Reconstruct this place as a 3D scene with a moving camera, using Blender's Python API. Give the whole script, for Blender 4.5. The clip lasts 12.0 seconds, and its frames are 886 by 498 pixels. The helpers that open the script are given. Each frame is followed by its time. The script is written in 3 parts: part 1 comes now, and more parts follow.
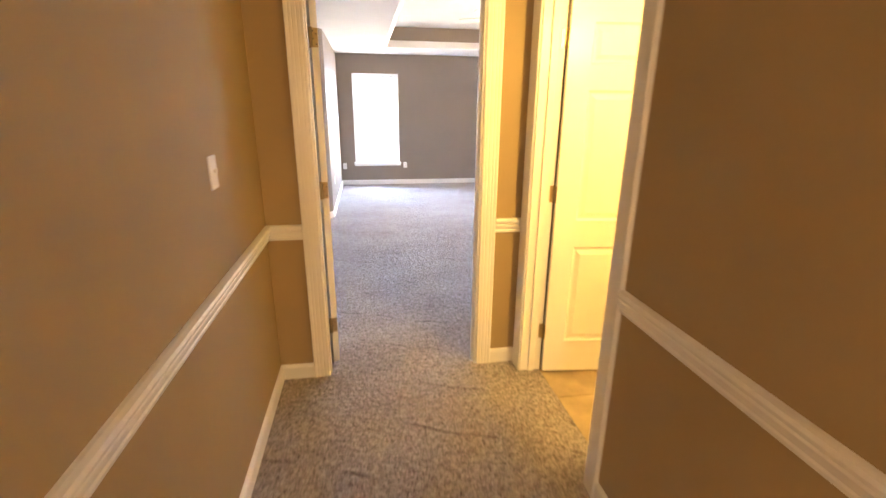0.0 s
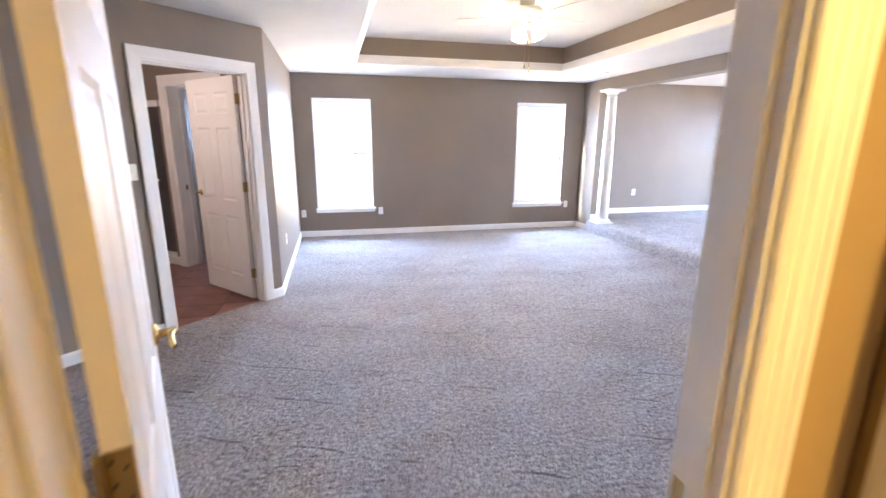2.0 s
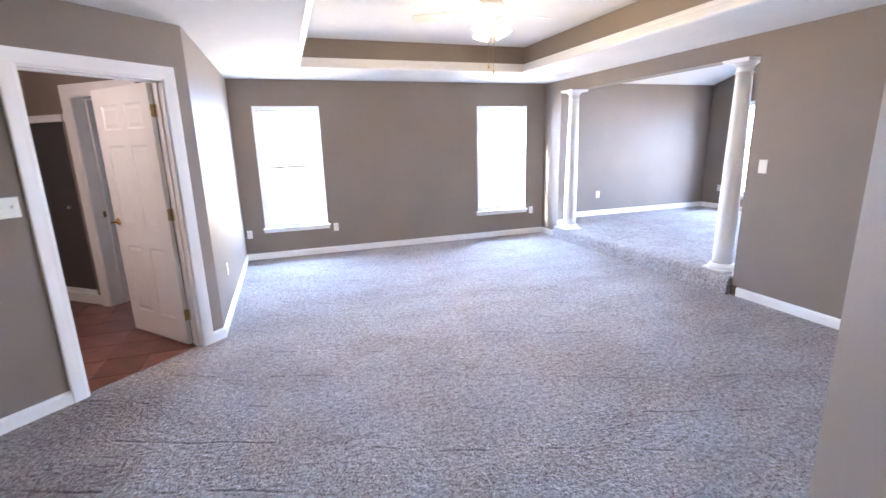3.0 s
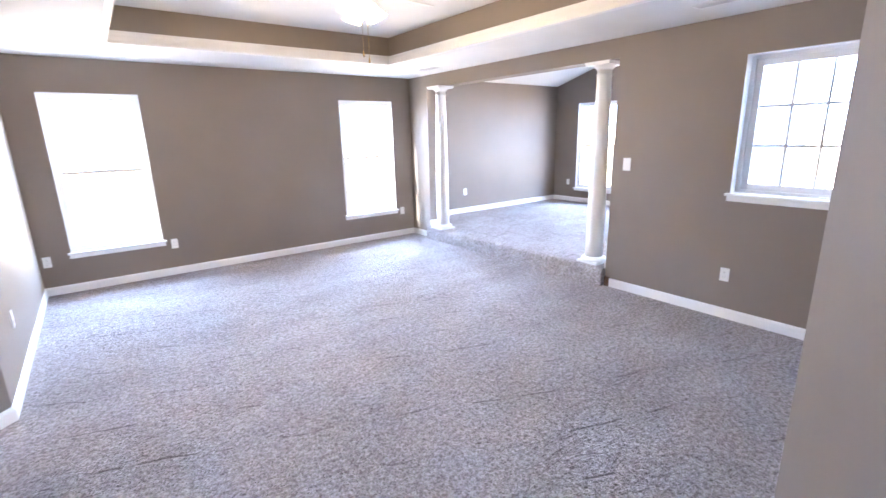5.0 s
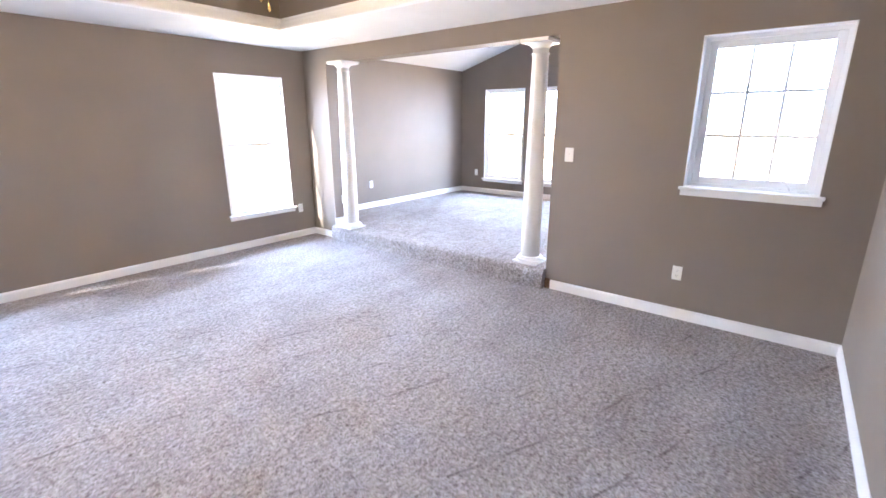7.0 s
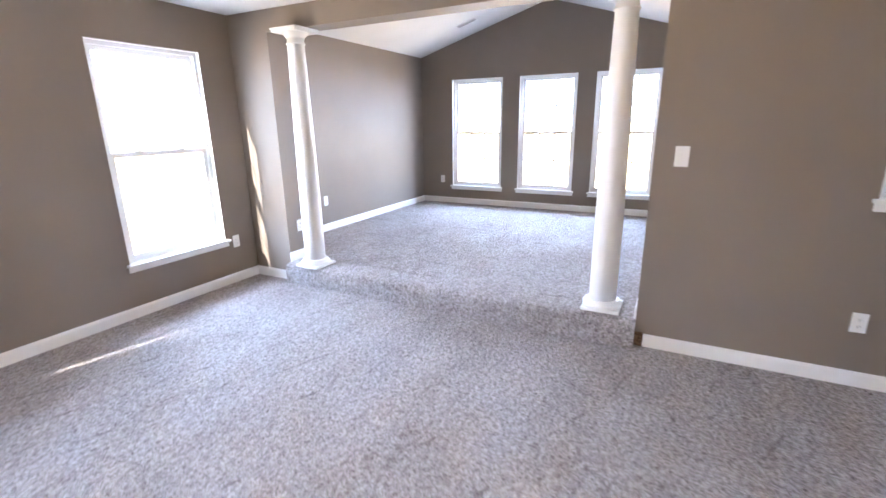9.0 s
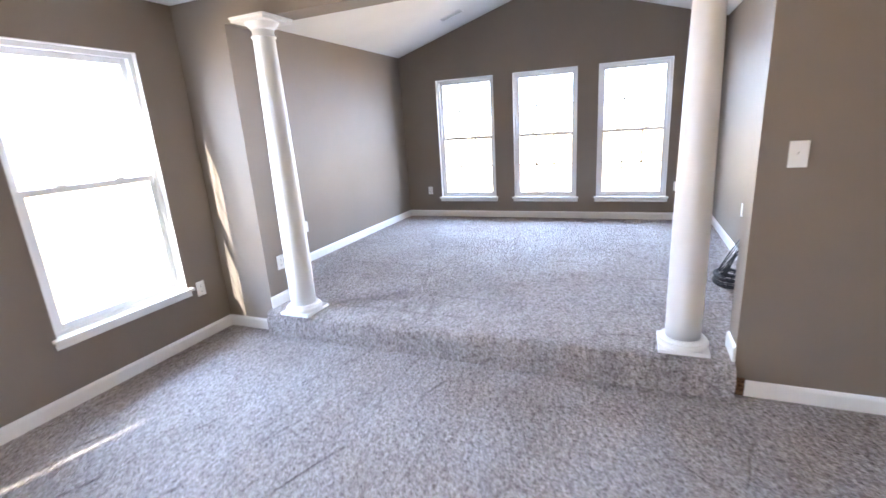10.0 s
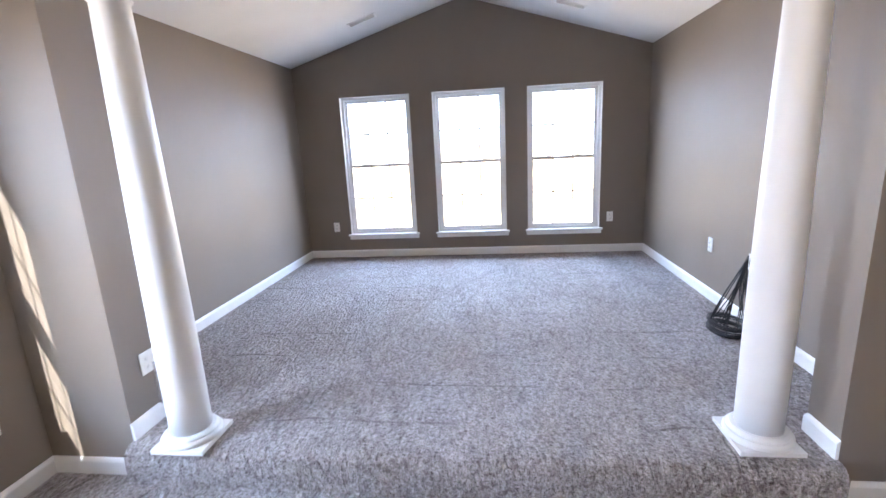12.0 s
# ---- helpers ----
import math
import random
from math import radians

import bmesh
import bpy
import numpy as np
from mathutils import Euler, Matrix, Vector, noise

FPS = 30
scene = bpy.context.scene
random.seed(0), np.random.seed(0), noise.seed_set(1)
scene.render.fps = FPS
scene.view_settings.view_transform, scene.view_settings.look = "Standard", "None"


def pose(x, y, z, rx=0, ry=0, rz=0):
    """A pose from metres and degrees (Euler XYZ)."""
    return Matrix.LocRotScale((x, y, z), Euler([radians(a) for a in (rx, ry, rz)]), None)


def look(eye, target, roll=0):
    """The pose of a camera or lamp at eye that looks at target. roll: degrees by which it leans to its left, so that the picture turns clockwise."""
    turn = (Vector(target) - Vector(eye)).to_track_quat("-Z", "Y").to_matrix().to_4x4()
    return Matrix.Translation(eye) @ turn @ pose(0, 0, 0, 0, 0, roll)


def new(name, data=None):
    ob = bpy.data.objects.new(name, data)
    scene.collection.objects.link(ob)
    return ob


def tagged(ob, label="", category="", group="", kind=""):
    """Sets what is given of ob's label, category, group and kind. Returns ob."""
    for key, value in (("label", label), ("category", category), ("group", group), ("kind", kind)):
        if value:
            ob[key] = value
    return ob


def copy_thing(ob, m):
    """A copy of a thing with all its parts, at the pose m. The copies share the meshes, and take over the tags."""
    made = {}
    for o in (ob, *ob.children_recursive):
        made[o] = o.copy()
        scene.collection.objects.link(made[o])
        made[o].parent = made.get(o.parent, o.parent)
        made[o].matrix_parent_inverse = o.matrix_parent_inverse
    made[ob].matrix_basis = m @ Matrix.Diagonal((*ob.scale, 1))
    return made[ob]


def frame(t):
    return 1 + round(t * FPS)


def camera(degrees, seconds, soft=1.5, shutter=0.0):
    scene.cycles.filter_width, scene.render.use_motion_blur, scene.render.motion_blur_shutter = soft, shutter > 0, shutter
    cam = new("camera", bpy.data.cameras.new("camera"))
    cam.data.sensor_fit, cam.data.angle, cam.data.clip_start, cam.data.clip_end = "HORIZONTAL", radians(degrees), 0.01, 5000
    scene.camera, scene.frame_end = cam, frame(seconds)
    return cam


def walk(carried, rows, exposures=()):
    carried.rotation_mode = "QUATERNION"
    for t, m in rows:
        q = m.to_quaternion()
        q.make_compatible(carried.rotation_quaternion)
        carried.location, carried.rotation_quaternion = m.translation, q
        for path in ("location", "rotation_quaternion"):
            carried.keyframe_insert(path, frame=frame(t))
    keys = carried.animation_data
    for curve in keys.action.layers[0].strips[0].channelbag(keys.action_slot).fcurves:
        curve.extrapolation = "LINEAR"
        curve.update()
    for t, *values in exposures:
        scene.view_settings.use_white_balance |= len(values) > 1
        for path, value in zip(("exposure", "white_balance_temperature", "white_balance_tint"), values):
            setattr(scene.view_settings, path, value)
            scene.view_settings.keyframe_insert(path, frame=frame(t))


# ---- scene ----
cam = camera(88.5, 12.0, shutter=0.5)
PATH = [
    (0, (-0.076, 0.546, 1.532), (0.242, 2.427, 0.931), 0.5),
    (0.5, (-0.036, 1.103, 1.529), (0.275, 2.997, 0.967), 0.5),
    (1, (-0.045, 1.645, 1.528), (0.271, 3.552, 1.015), 0.4),
    (1.5, (-0.006, 2.127, 1.512), (0.336, 4.04, 1.04), 0.1),
    (2, (-0.013, 2.51, 1.523), (0.439, 4.4, 1.051), 0.3),
    (2.5, (-0.003, 2.836, 1.558), (0.54, 4.702, 1.087), -0.4),
    (3, (0.058, 3.02, 1.576), (0.683, 4.864, 1.117), -1.5),
    (5, (0.05, 3.572, 1.608), (1.219, 5.118, 1.117), -1.3),
    (5.5, (0.087, 3.668, 1.601), (1.353, 5.136, 1.108), -1.3),
    (6, (0.141, 3.826, 1.584), (1.487, 5.215, 1.074), -1.4),
    (6.5, (0.232, 4.05, 1.57), (1.655, 5.352, 1.041), -1.1),
    (7, (0.312, 4.39, 1.571), (1.818, 5.589, 1.028), -0.1),
    (9, (1.074, 6.073, 1.501), (2.785, 6.957, 0.962), -0.8),
    (9.5, (1.326, 6.454, 1.513), (3.072, 7.276, 0.986), -2.0),
    (10, (1.611, 6.773, 1.506), (3.389, 7.528, 0.986), -3.7),
    (10.5, (1.845, 7.06, 1.513), (3.675, 7.679, 0.996), -3.9),
    (11, (2.057, 7.299, 1.523), (3.94, 7.756, 1.023), -3.5),
    (11.5, (2.278, 7.463, 1.517), (4.191, 7.81, 1.048), -3.4),
    (12, (2.42, 7.596, 1.532), (4.356, 7.827, 1.085), -2.9),
]
EXPOSURES = [(0, 2.7, 6500, 10), (0.5, 2.6, 6500, 10), (1, 2.65, 6450, 10), (1.5, 2.58, 6250, 10), (2, 2.46, 5950, 10), (3, 2.45, 5600, 10), (5, 2.5, 5750, 10), (6.5, 2.56, 6000, 10), (7, 2.52, 6080, 10), (9, 2.10, 6180, 9), (10.5, 1.70, 6250, 8), (12, 1.56, 6150, 9)]
walk(cam, [(t, look(eye, target, roll)) for t, eye, target, roll in PATH], EXPOSURES)


# ---- world, sun and lamps ----
def daylight():
    """Pale clear sky with a warm sun low over the shoulder of the far wall."""
    world = bpy.data.worlds.new("sky")
    scene.world = world
    world.use_nodes = True
    nt = world.node_tree
    sky = nt.nodes.new("ShaderNodeTexSky")
    sky.sky_type, sky.sun_disc = "NISHITA", False
    sky.sun_elevation, sky.sun_rotation = SUN_ELEVATION, math.atan2(-SUN_WAY[0], -SUN_WAY[1])
    nt.links.new(sky.outputs[0], nt.nodes["Background"].inputs[0])
    nt.nodes["Background"].inputs[1].default_value = 0.12
    light = bpy.data.lights.new("sun", "SUN")
    light.energy, light.angle, light.color = 5.0, radians(0.5), (1.0, 0.95, 0.88)
    sun = new("sun", light)
    sun.matrix_world = look((0, 0, 30), (SUN_WAY[0], SUN_WAY[1], 30 + SUN_WAY[2]))


SUN_WAY = (1.0, -0.235, -0.69)
SUN_ELEVATION = math.atan2(0.69, math.hypot(1.0, 0.235))
daylight()


LAMP_SCALE = 1 / 3


def area_lamp(name, eye, target, w, h, watts, colour=(1, 1, 1)):
    data = bpy.data.lights.new(name, "AREA")
    data.shape, data.size, data.size_y, data.energy, data.color = "RECTANGLE", w, h, watts * LAMP_SCALE, colour
    ob = new(name, data)
    ob.matrix_world = look(eye, target)
    return ob


def bulb(name, place, watts, radius, colour):
    data = bpy.data.lights.new(name, "POINT")
    data.energy, data.shadow_soft_size, data.color = watts * LAMP_SCALE, radius, colour
    ob = new(name, data)
    ob.location = place
    return ob


SKY = (0.50, 0.67, 1.0)
SMALL_W = 40.0
SUNLIT = (1.0, 0.74, 0.46)
# open sky above the horizon and sunlit dry ground below it, seen from the windows
HORIZON = 1.5
SKY_POWER, GROUND_POWER = 82.0, 36.0
area_lamp("sky_north", (1.2, 12.3, HORIZON + 1.75), (1.2, 0.0, HORIZON + 1.75), 11.4, 3.5, SKY_POWER * 42.0, SKY)
area_lamp("sunlit_ground_north", (1.9, 12.3, HORIZON - 0.9), (1.9, 0.0, HORIZON - 0.9), 10.0, 1.8, GROUND_POWER * 18.0, SUNLIT)
area_lamp("sky_east", (10.4, 7.89, HORIZON + 1.75), (0.0, 7.89, HORIZON + 1.75), 9.0, 3.5, SKY_POWER * 31.5, SKY)
area_lamp("sunlit_ground_east", (10.4, 7.89, HORIZON - 0.9), (0.0, 7.89, HORIZON - 0.9), 9.0, 1.8, GROUND_POWER * 16.2, SUNLIT)
area_lamp("bathroom_daylight", (-1.25, 9.85, 1.7), (-1.4, 8.0, 1.2), 0.5, 0.7, 10.0, SKY)
area_lamp("window_daylight", (4.75, 4.715, 1.7), (-0.25, 4.715, 0.1), 1.5, 1.7, SMALL_W, SKY)
WARM = (1.0, 0.62, 0.17)
bulb("side_bath_lamp", (1.10, 1.74, 1.96), 54.0, 0.07, WARM)
bulb("side_bath_lamp", (2.25, 1.55, 1.9), 32.0, 0.07, WARM)
# unseen warm fill, added behind the start of the walk to light the hall
bulb("hall_fill", (-0.46, -1.9, 1.5), 78.0, 0.12, (1.0, 0.66, 0.36))
# unseen fill added to brighten the bathroom and its open door leaf
bulb("bathroom_fill", (-2.2, 6.6, 2.1), 30.0, 0.08, (1.0, 0.74, 0.62))
FAN = (1.795, 6.79)
for k in range(3):
    a = radians(100 + 120 * k)
    bulb("fan_bulb", (FAN[0] + 0.11 * math.cos(a), FAN[1] + 0.11 * math.sin(a), 2.44), 5.0, 0.03, (1.0, 0.64, 0.32))


# ---- materials ----
def material(name, rgb, rough=0.5, metal=0.0, spec=0.5):
    m = bpy.data.materials.new(name)
    m.use_nodes = True
    b = m.node_tree.nodes["Principled BSDF"]
    b.inputs["Base Color"].default_value = (*rgb, 1)
    b.inputs["Roughness"].default_value = rough
    b.inputs["Metallic"].default_value = metal
    b.inputs["Specular IOR Level"].default_value = spec
    return m


def noise_node(m, scale, detail=2.0, coords="Object", stretch=None):
    nt = m.node_tree
    tc = nt.nodes.new("ShaderNodeTexCoord")
    n = nt.nodes.new("ShaderNodeTexNoise")
    n.inputs["Scale"].default_value, n.inputs["Detail"].default_value = scale, detail
    out = tc.outputs[coords]
    if stretch:
        mp = nt.nodes.new("ShaderNodeMapping")
        mp.inputs["Scale"].default_value = stretch
        nt.links.new(out, mp.inputs[0])
        out = mp.outputs[0]
    nt.links.new(out, n.inputs["Vector"])
    return n


def ramp(m, source, stops):
    nt = m.node_tree
    r = nt.nodes.new("ShaderNodeValToRGB")
    els = r.color_ramp.elements
    while len(els) < len(stops):
        els.new(0.5)
    for el, (pos, rgb) in zip(els, stops):
        el.position, el.color = pos, (*rgb, 1)
    nt.links.new(source, r.inputs[0])
    return r


def mix(m, a, b, factor, mode="MULTIPLY"):
    nt = m.node_tree
    n = nt.nodes.new("ShaderNodeMix")
    n.data_type, n.blend_type = "RGBA", mode
    n.inputs[0].default_value = factor
    nt.links.new(a, n.inputs[6])
    nt.links.new(b, n.inputs[7])
    return n.outputs[2]


def bump(m, heights):
    """heights: pairs of a height output and its depth in metres."""
    nt = m.node_tree
    last = None
    for out, depth in heights:
        b = nt.nodes.new("ShaderNodeBump")
        b.inputs["Strength"].default_value, b.inputs["Distance"].default_value = 1.0, depth
        nt.links.new(out, b.inputs["Height"])
        if last:
            nt.links.new(last, b.inputs["Normal"])
        last = b.outputs[0]
    nt.links.new(last, nt.nodes["Principled BSDF"].inputs["Normal"])


def base(m, out):
    m.node_tree.links.new(out, m.node_tree.nodes["Principled BSDF"].inputs["Base Color"])


def wall_paint(name, rgb, rough=0.55):
    """Rolled eggshell paint: faint roller stipple, faint patchiness."""
    m = material(name, rgb, rough, spec=0.35)
    lo = tuple(c * 0.95 for c in rgb)
    hi = tuple(c * 1.05 for c in rgb)
    big = noise_node(m, 1.3, 3)
    base(m, ramp(m, big.outputs[0], [(0.3, lo), (0.7, hi)]).outputs[0])
    fine, mid = noise_node(m, 420, 2), noise_node(m, 9, 3)
    bump(m, [(fine.outputs[0], 0.0006), (mid.outputs[0], 0.0012)])
    return m


def white_paint(name, rgb, rough=0.35):
    m = material(name, rgb, rough)
    n = noise_node(m, 6, 3)
    base(m, ramp(m, n.outputs[0], [(0.3, tuple(c * 0.96 for c in rgb)), (0.7, rgb)]).outputs[0])
    bump(m, [(noise_node(m, 120, 2).outputs[0], 0.0004)])
    return m


def carpet_material(name="carpet", across=1):
    """Cut-pile frieze: twisted tufts of beige, grey and brown, brushed in places, with creases where it was rolled."""
    m = material(name, (0.4, 0.37, 0.35), 0.95, spec=0.1)
    nt = m.node_tree

    def calc(op, a, b=0.0):
        n = nt.nodes.new("ShaderNodeMath")
        n.operation = op
        for socket, value in zip(n.inputs, (a, b)):
            if isinstance(value, (int, float)):
                socket.default_value = value
            else:
                nt.links.new(value, socket)
        return n.outputs[0]

    tuft = noise_node(m, 74, 3, stretch=(1, 0.8, 1))
    tuft.inputs["Roughness"].default_value = 0.6
    tuft.inputs["Distortion"].default_value = 0.9
    tone = noise_node(m, 190, 1)
    colours = ramp(m, tuft.outputs[0], [(0.30, (0.215, 0.186, 0.170)), (0.42, (0.392, 0.357, 0.344)), (0.54, (0.548, 0.509, 0.500)), (0.70, (0.690, 0.646, 0.638))])
    fleck = ramp(m, tone.outputs[0], [(0.32, (0.62, 0.57, 0.54)), (0.62, (1.0, 1.0, 1.0))])
    brushed = ramp(m, noise_node(m, 1.7, 5, stretch=(1, 1.6, 1)).outputs[0], [(0.36, (0.87, 0.85, 0.83)), (0.62, (1, 1, 1))])
    lean = ramp(m, noise_node(m, 24, 3, stretch=(1, 1.5, 1)).outputs[0], [(0.38, (0.76, 0.75, 0.745)), (0.58, (1, 1, 1))])
    # creases run aslant, some 0.35 m apart, in short stretches
    tc = nt.nodes.new("ShaderNodeTexCoord")
    sep = nt.nodes.new("ShaderNodeSeparateXYZ")
    nt.links.new(tc.outputs["Object"], sep.inputs[0])
    wander = noise_node(m, 1.1, 2)
    if across:
        line_at = calc("ADD", calc("MULTIPLY", sep.outputs[1], 0.92), calc("MULTIPLY", sep.outputs[0], 0.38))
    else:
        line_at = calc("ADD", sep.outputs[0], 0.13)
    at = calc("ADD", line_at, calc("MULTIPLY", wander.outputs[0], 0.22))
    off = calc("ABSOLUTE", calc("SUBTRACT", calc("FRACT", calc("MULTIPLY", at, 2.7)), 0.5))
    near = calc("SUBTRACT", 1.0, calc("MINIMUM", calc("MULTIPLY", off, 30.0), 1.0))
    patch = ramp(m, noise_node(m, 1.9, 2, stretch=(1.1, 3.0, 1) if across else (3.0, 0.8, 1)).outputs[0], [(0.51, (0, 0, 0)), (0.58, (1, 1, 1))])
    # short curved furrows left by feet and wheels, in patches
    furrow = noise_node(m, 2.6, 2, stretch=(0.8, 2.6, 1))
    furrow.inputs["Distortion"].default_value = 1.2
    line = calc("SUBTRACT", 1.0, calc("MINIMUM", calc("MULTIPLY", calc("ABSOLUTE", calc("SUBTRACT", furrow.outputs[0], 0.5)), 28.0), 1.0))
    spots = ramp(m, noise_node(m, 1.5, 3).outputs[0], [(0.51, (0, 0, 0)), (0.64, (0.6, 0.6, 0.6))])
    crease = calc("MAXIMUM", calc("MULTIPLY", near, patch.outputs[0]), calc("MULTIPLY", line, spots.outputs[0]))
    # creases and furrows get a darker tint, their shade put into the colour
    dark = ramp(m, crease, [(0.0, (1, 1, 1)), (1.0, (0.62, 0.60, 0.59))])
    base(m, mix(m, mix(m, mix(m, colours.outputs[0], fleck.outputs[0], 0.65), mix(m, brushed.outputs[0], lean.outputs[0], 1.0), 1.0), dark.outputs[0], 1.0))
    ridge = noise_node(m, 27, 3, stretch=(1, 1.8, 1))
    bump(m, [(tuft.outputs[0], 0.015), (ridge.outputs[0], 0.026), (calc("MULTIPLY", crease, -1.0), 0.012)])
    return m


def tile_material(name, rgb, var):
    m = material(name, rgb, 0.35)
    info = m.node_tree.nodes.new("ShaderNodeObjectInfo")
    a = ramp(m, info.outputs["Random"], [(0.0, tuple(c * (1 - var) for c in rgb)), (1.0, tuple(c * (1 + var) for c in rgb))])
    n = ramp(m, noise_node(m, 7, 5).outputs[0], [(0.3, (0.6, 0.6, 0.62)), (0.7, (1.15, 1.1, 1.05))])
    base(m, mix(m, a.outputs[0], n.outputs[0], 0.9))
    bump(m, [(noise_node(m, 40, 3).outputs[0], 0.001)])
    return m


WALL = wall_paint("taupe_wall_paint", (0.222, 0.185, 0.150))
HALL_WALL = wall_paint("tan_hall_paint", (0.37, 0.275, 0.15), 0.7)
HALL_WALL.node_tree.nodes["Principled BSDF"].inputs["Specular IOR Level"].default_value = 0.15
CEIL = wall_paint("white_ceiling_paint", (0.72, 0.715, 0.70), 0.8)
TRIM = white_paint("white_trim_paint", (0.80, 0.79, 0.77))
DOOR = white_paint("white_door_paint", (0.80, 0.79, 0.76), 0.32)
VINYL = material("white_vinyl", (0.8, 0.8, 0.8), 0.3)
PLATE = material("white_plastic_plate", (0.82, 0.81, 0.78), 0.3)
SLOT = material("dark_slot", (0.03, 0.03, 0.03), 0.5)
BRASS = material("brass", (0.78, 0.57, 0.24), 0.25, 1.0)
DULL_BRASS = material("dull_brass", (0.45, 0.36, 0.2), 0.4, 1.0)
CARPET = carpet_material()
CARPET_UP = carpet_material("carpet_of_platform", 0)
TERRACOTTA = tile_material("red_brown_tile", (0.20, 0.085, 0.06), 0.2)
BEIGE_TILE = tile_material("beige_tile", (0.42, 0.33, 0.2), 0.06)
GROUT = material("grout", (0.30, 0.24, 0.2), 0.9)
# near-black holds the shade of the unlit stall; also serves the dark pane
UNLIT_SHOWER = material("unlit_shower_dark", (0.07, 0.065, 0.065), 0.3)
BLACK = material("black_cable_sheath", (0.012, 0.012, 0.014), 0.4)
GROUND = material("pale_dry_ground", (0.5, 0.48, 0.43), 0.95)
BRICK = material("pale_outer_wall", (0.5, 0.46, 0.42), 0.9)
FANWHITE = white_paint("white_fan_enamel", (0.78, 0.76, 0.72), 0.3)
SHADE = material("frosted_lamp_glass", (0.95, 0.9, 0.8), 0.4)
SHADE.node_tree.nodes["Principled BSDF"].inputs["Emission Color"].default_value = (1.0, 0.74, 0.42, 1)
SHADE.node_tree.nodes["Principled BSDF"].inputs["Emission Strength"].default_value = 8.0
GLASS = material("window_glass", (1, 1, 1), 0.0)
GLASS.node_tree.nodes["Principled BSDF"].inputs["Transmission Weight"].default_value = 1.0
GLASS.node_tree.nodes["Principled BSDF"].inputs["IOR"].default_value = 1.02


# ---- mesh tools ----
def part(name, bm, mat, parent=None, label="", smooth=False, kind=""):
    """Links a bmesh as one mesh object, under parent if there is one."""
    bmesh.ops.recalc_face_normals(bm, faces=bm.faces)
    data = bpy.data.meshes.new(name)
    bm.to_mesh(data)
    bm.free()
    for f in data.polygons:
        f.use_smooth = smooth
    data.materials.append(mat)
    ob = new(name, data)
    ob.parent = parent
    return tagged(ob, label=label, kind=kind)


def structure(name, bm, mat, smooth=False):
    return part(name, bm, mat, kind="structure", smooth=smooth)


def thing(name, m, label, category, group=""):
    ob = new(name)
    ob.matrix_world = m
    ob.empty_display_size = 0.1
    return tagged(ob, label=label, category=category, group=group)


def add_box(bm, x0, x1, y0, y1, z0, z1, bevel=0.0, m=None):
    out = bmesh.ops.create_cube(bm, size=1.0)
    vs = out["verts"]
    for v in vs:
        v.co = Vector(((x0 + x1) / 2 + v.co.x * (x1 - x0), (y0 + y1) / 2 + v.co.y * (y1 - y0), (z0 + z1) / 2 + v.co.z * (z1 - z0)))
    if bevel:
        edges = list({e for v in vs for e in v.link_edges})
        vs = list({v for f in bmesh.ops.bevel(bm, geom=edges, offset=bevel, segments=2, affect="EDGES", profile=0.5)["faces"] for v in f.verts} | {v for v in vs if v.is_valid})
    if m is not None:
        bmesh.ops.transform(bm, matrix=m, verts=vs)
    return bm


def box(*a, **k):
    return add_box(bmesh.new(), *a, **k)


def sweep(bm, path, profile, m=Matrix(), closed=False):
    """Sweeps profile points (a, b) along a path in the xy plane with mitred corners: a is the distance to the path's right, b the height."""
    n = len(path)
    pts = [Vector(p) for p in path]
    rings = []
    for i, p in enumerate(pts):
        before = pts[i] - pts[i - 1] if (closed or i > 0) else pts[1] - pts[0]
        after = pts[(i + 1) % n] - pts[i] if (closed or i < n - 1) else before
        n1 = Vector((before.y, -before.x)).normalized()
        n2 = Vector((after.y, -after.x)).normalized()
        side = (n1 + n2) / (1 + n1.dot(n2))
        rings.append([bm.verts.new(m @ Vector((p.x + side.x * a, p.y + side.y * a, b))) for a, b in profile])
    k = len(profile)
    for i in range(n if closed else n - 1):
        r, s = rings[i], rings[(i + 1) % n]
        for j in range(k):
            bm.faces.new((r[j], r[(j + 1) % k], s[(j + 1) % k], s[j]))
    if not closed:
        bm.faces.new(rings[0])
        bm.faces.new(rings[-1][::-1])
    return bm


def lathe(bm, profile, steps=32, m=Matrix()):
    """Turns (radius, z) points round z; both ends are capped."""
    rings = [[bm.verts.new(m @ Vector((r * math.cos(2 * math.pi * i / steps), r * math.sin(2 * math.pi * i / steps), z))) for i in range(steps)] for r, z in profile]
    for r, s in zip(rings, rings[1:]):
        for i in range(steps):
            bm.faces.new((r[i], r[(i + 1) % steps], s[(i + 1) % steps], s[i]))
    bm.faces.new(rings[0][::-1])
    bm.faces.new(rings[-1])
    return bm


def tube(bm, pts, radius, steps=6):
    rings = []
    for i, p in enumerate(pts):
        p = Vector(p)
        d = (Vector(pts[min(i + 1, len(pts) - 1)]) - Vector(pts[max(i - 1, 0)])).normalized()
        u = d.cross(Vector((0.13, 0.31, 0.94))).normalized()
        w = d.cross(u)
        rings.append([bm.verts.new(p + radius * (math.cos(2 * math.pi * k / steps) * u + math.sin(2 * math.pi * k / steps) * w)) for k in range(steps)])
    for r, s in zip(rings, rings[1:]):
        for k in range(steps):
            bm.faces.new((r[k], r[(k + 1) % steps], s[(k + 1) % steps], s[k]))
    bm.faces.new(rings[0][::-1])
    bm.faces.new(rings[-1])
    return bm


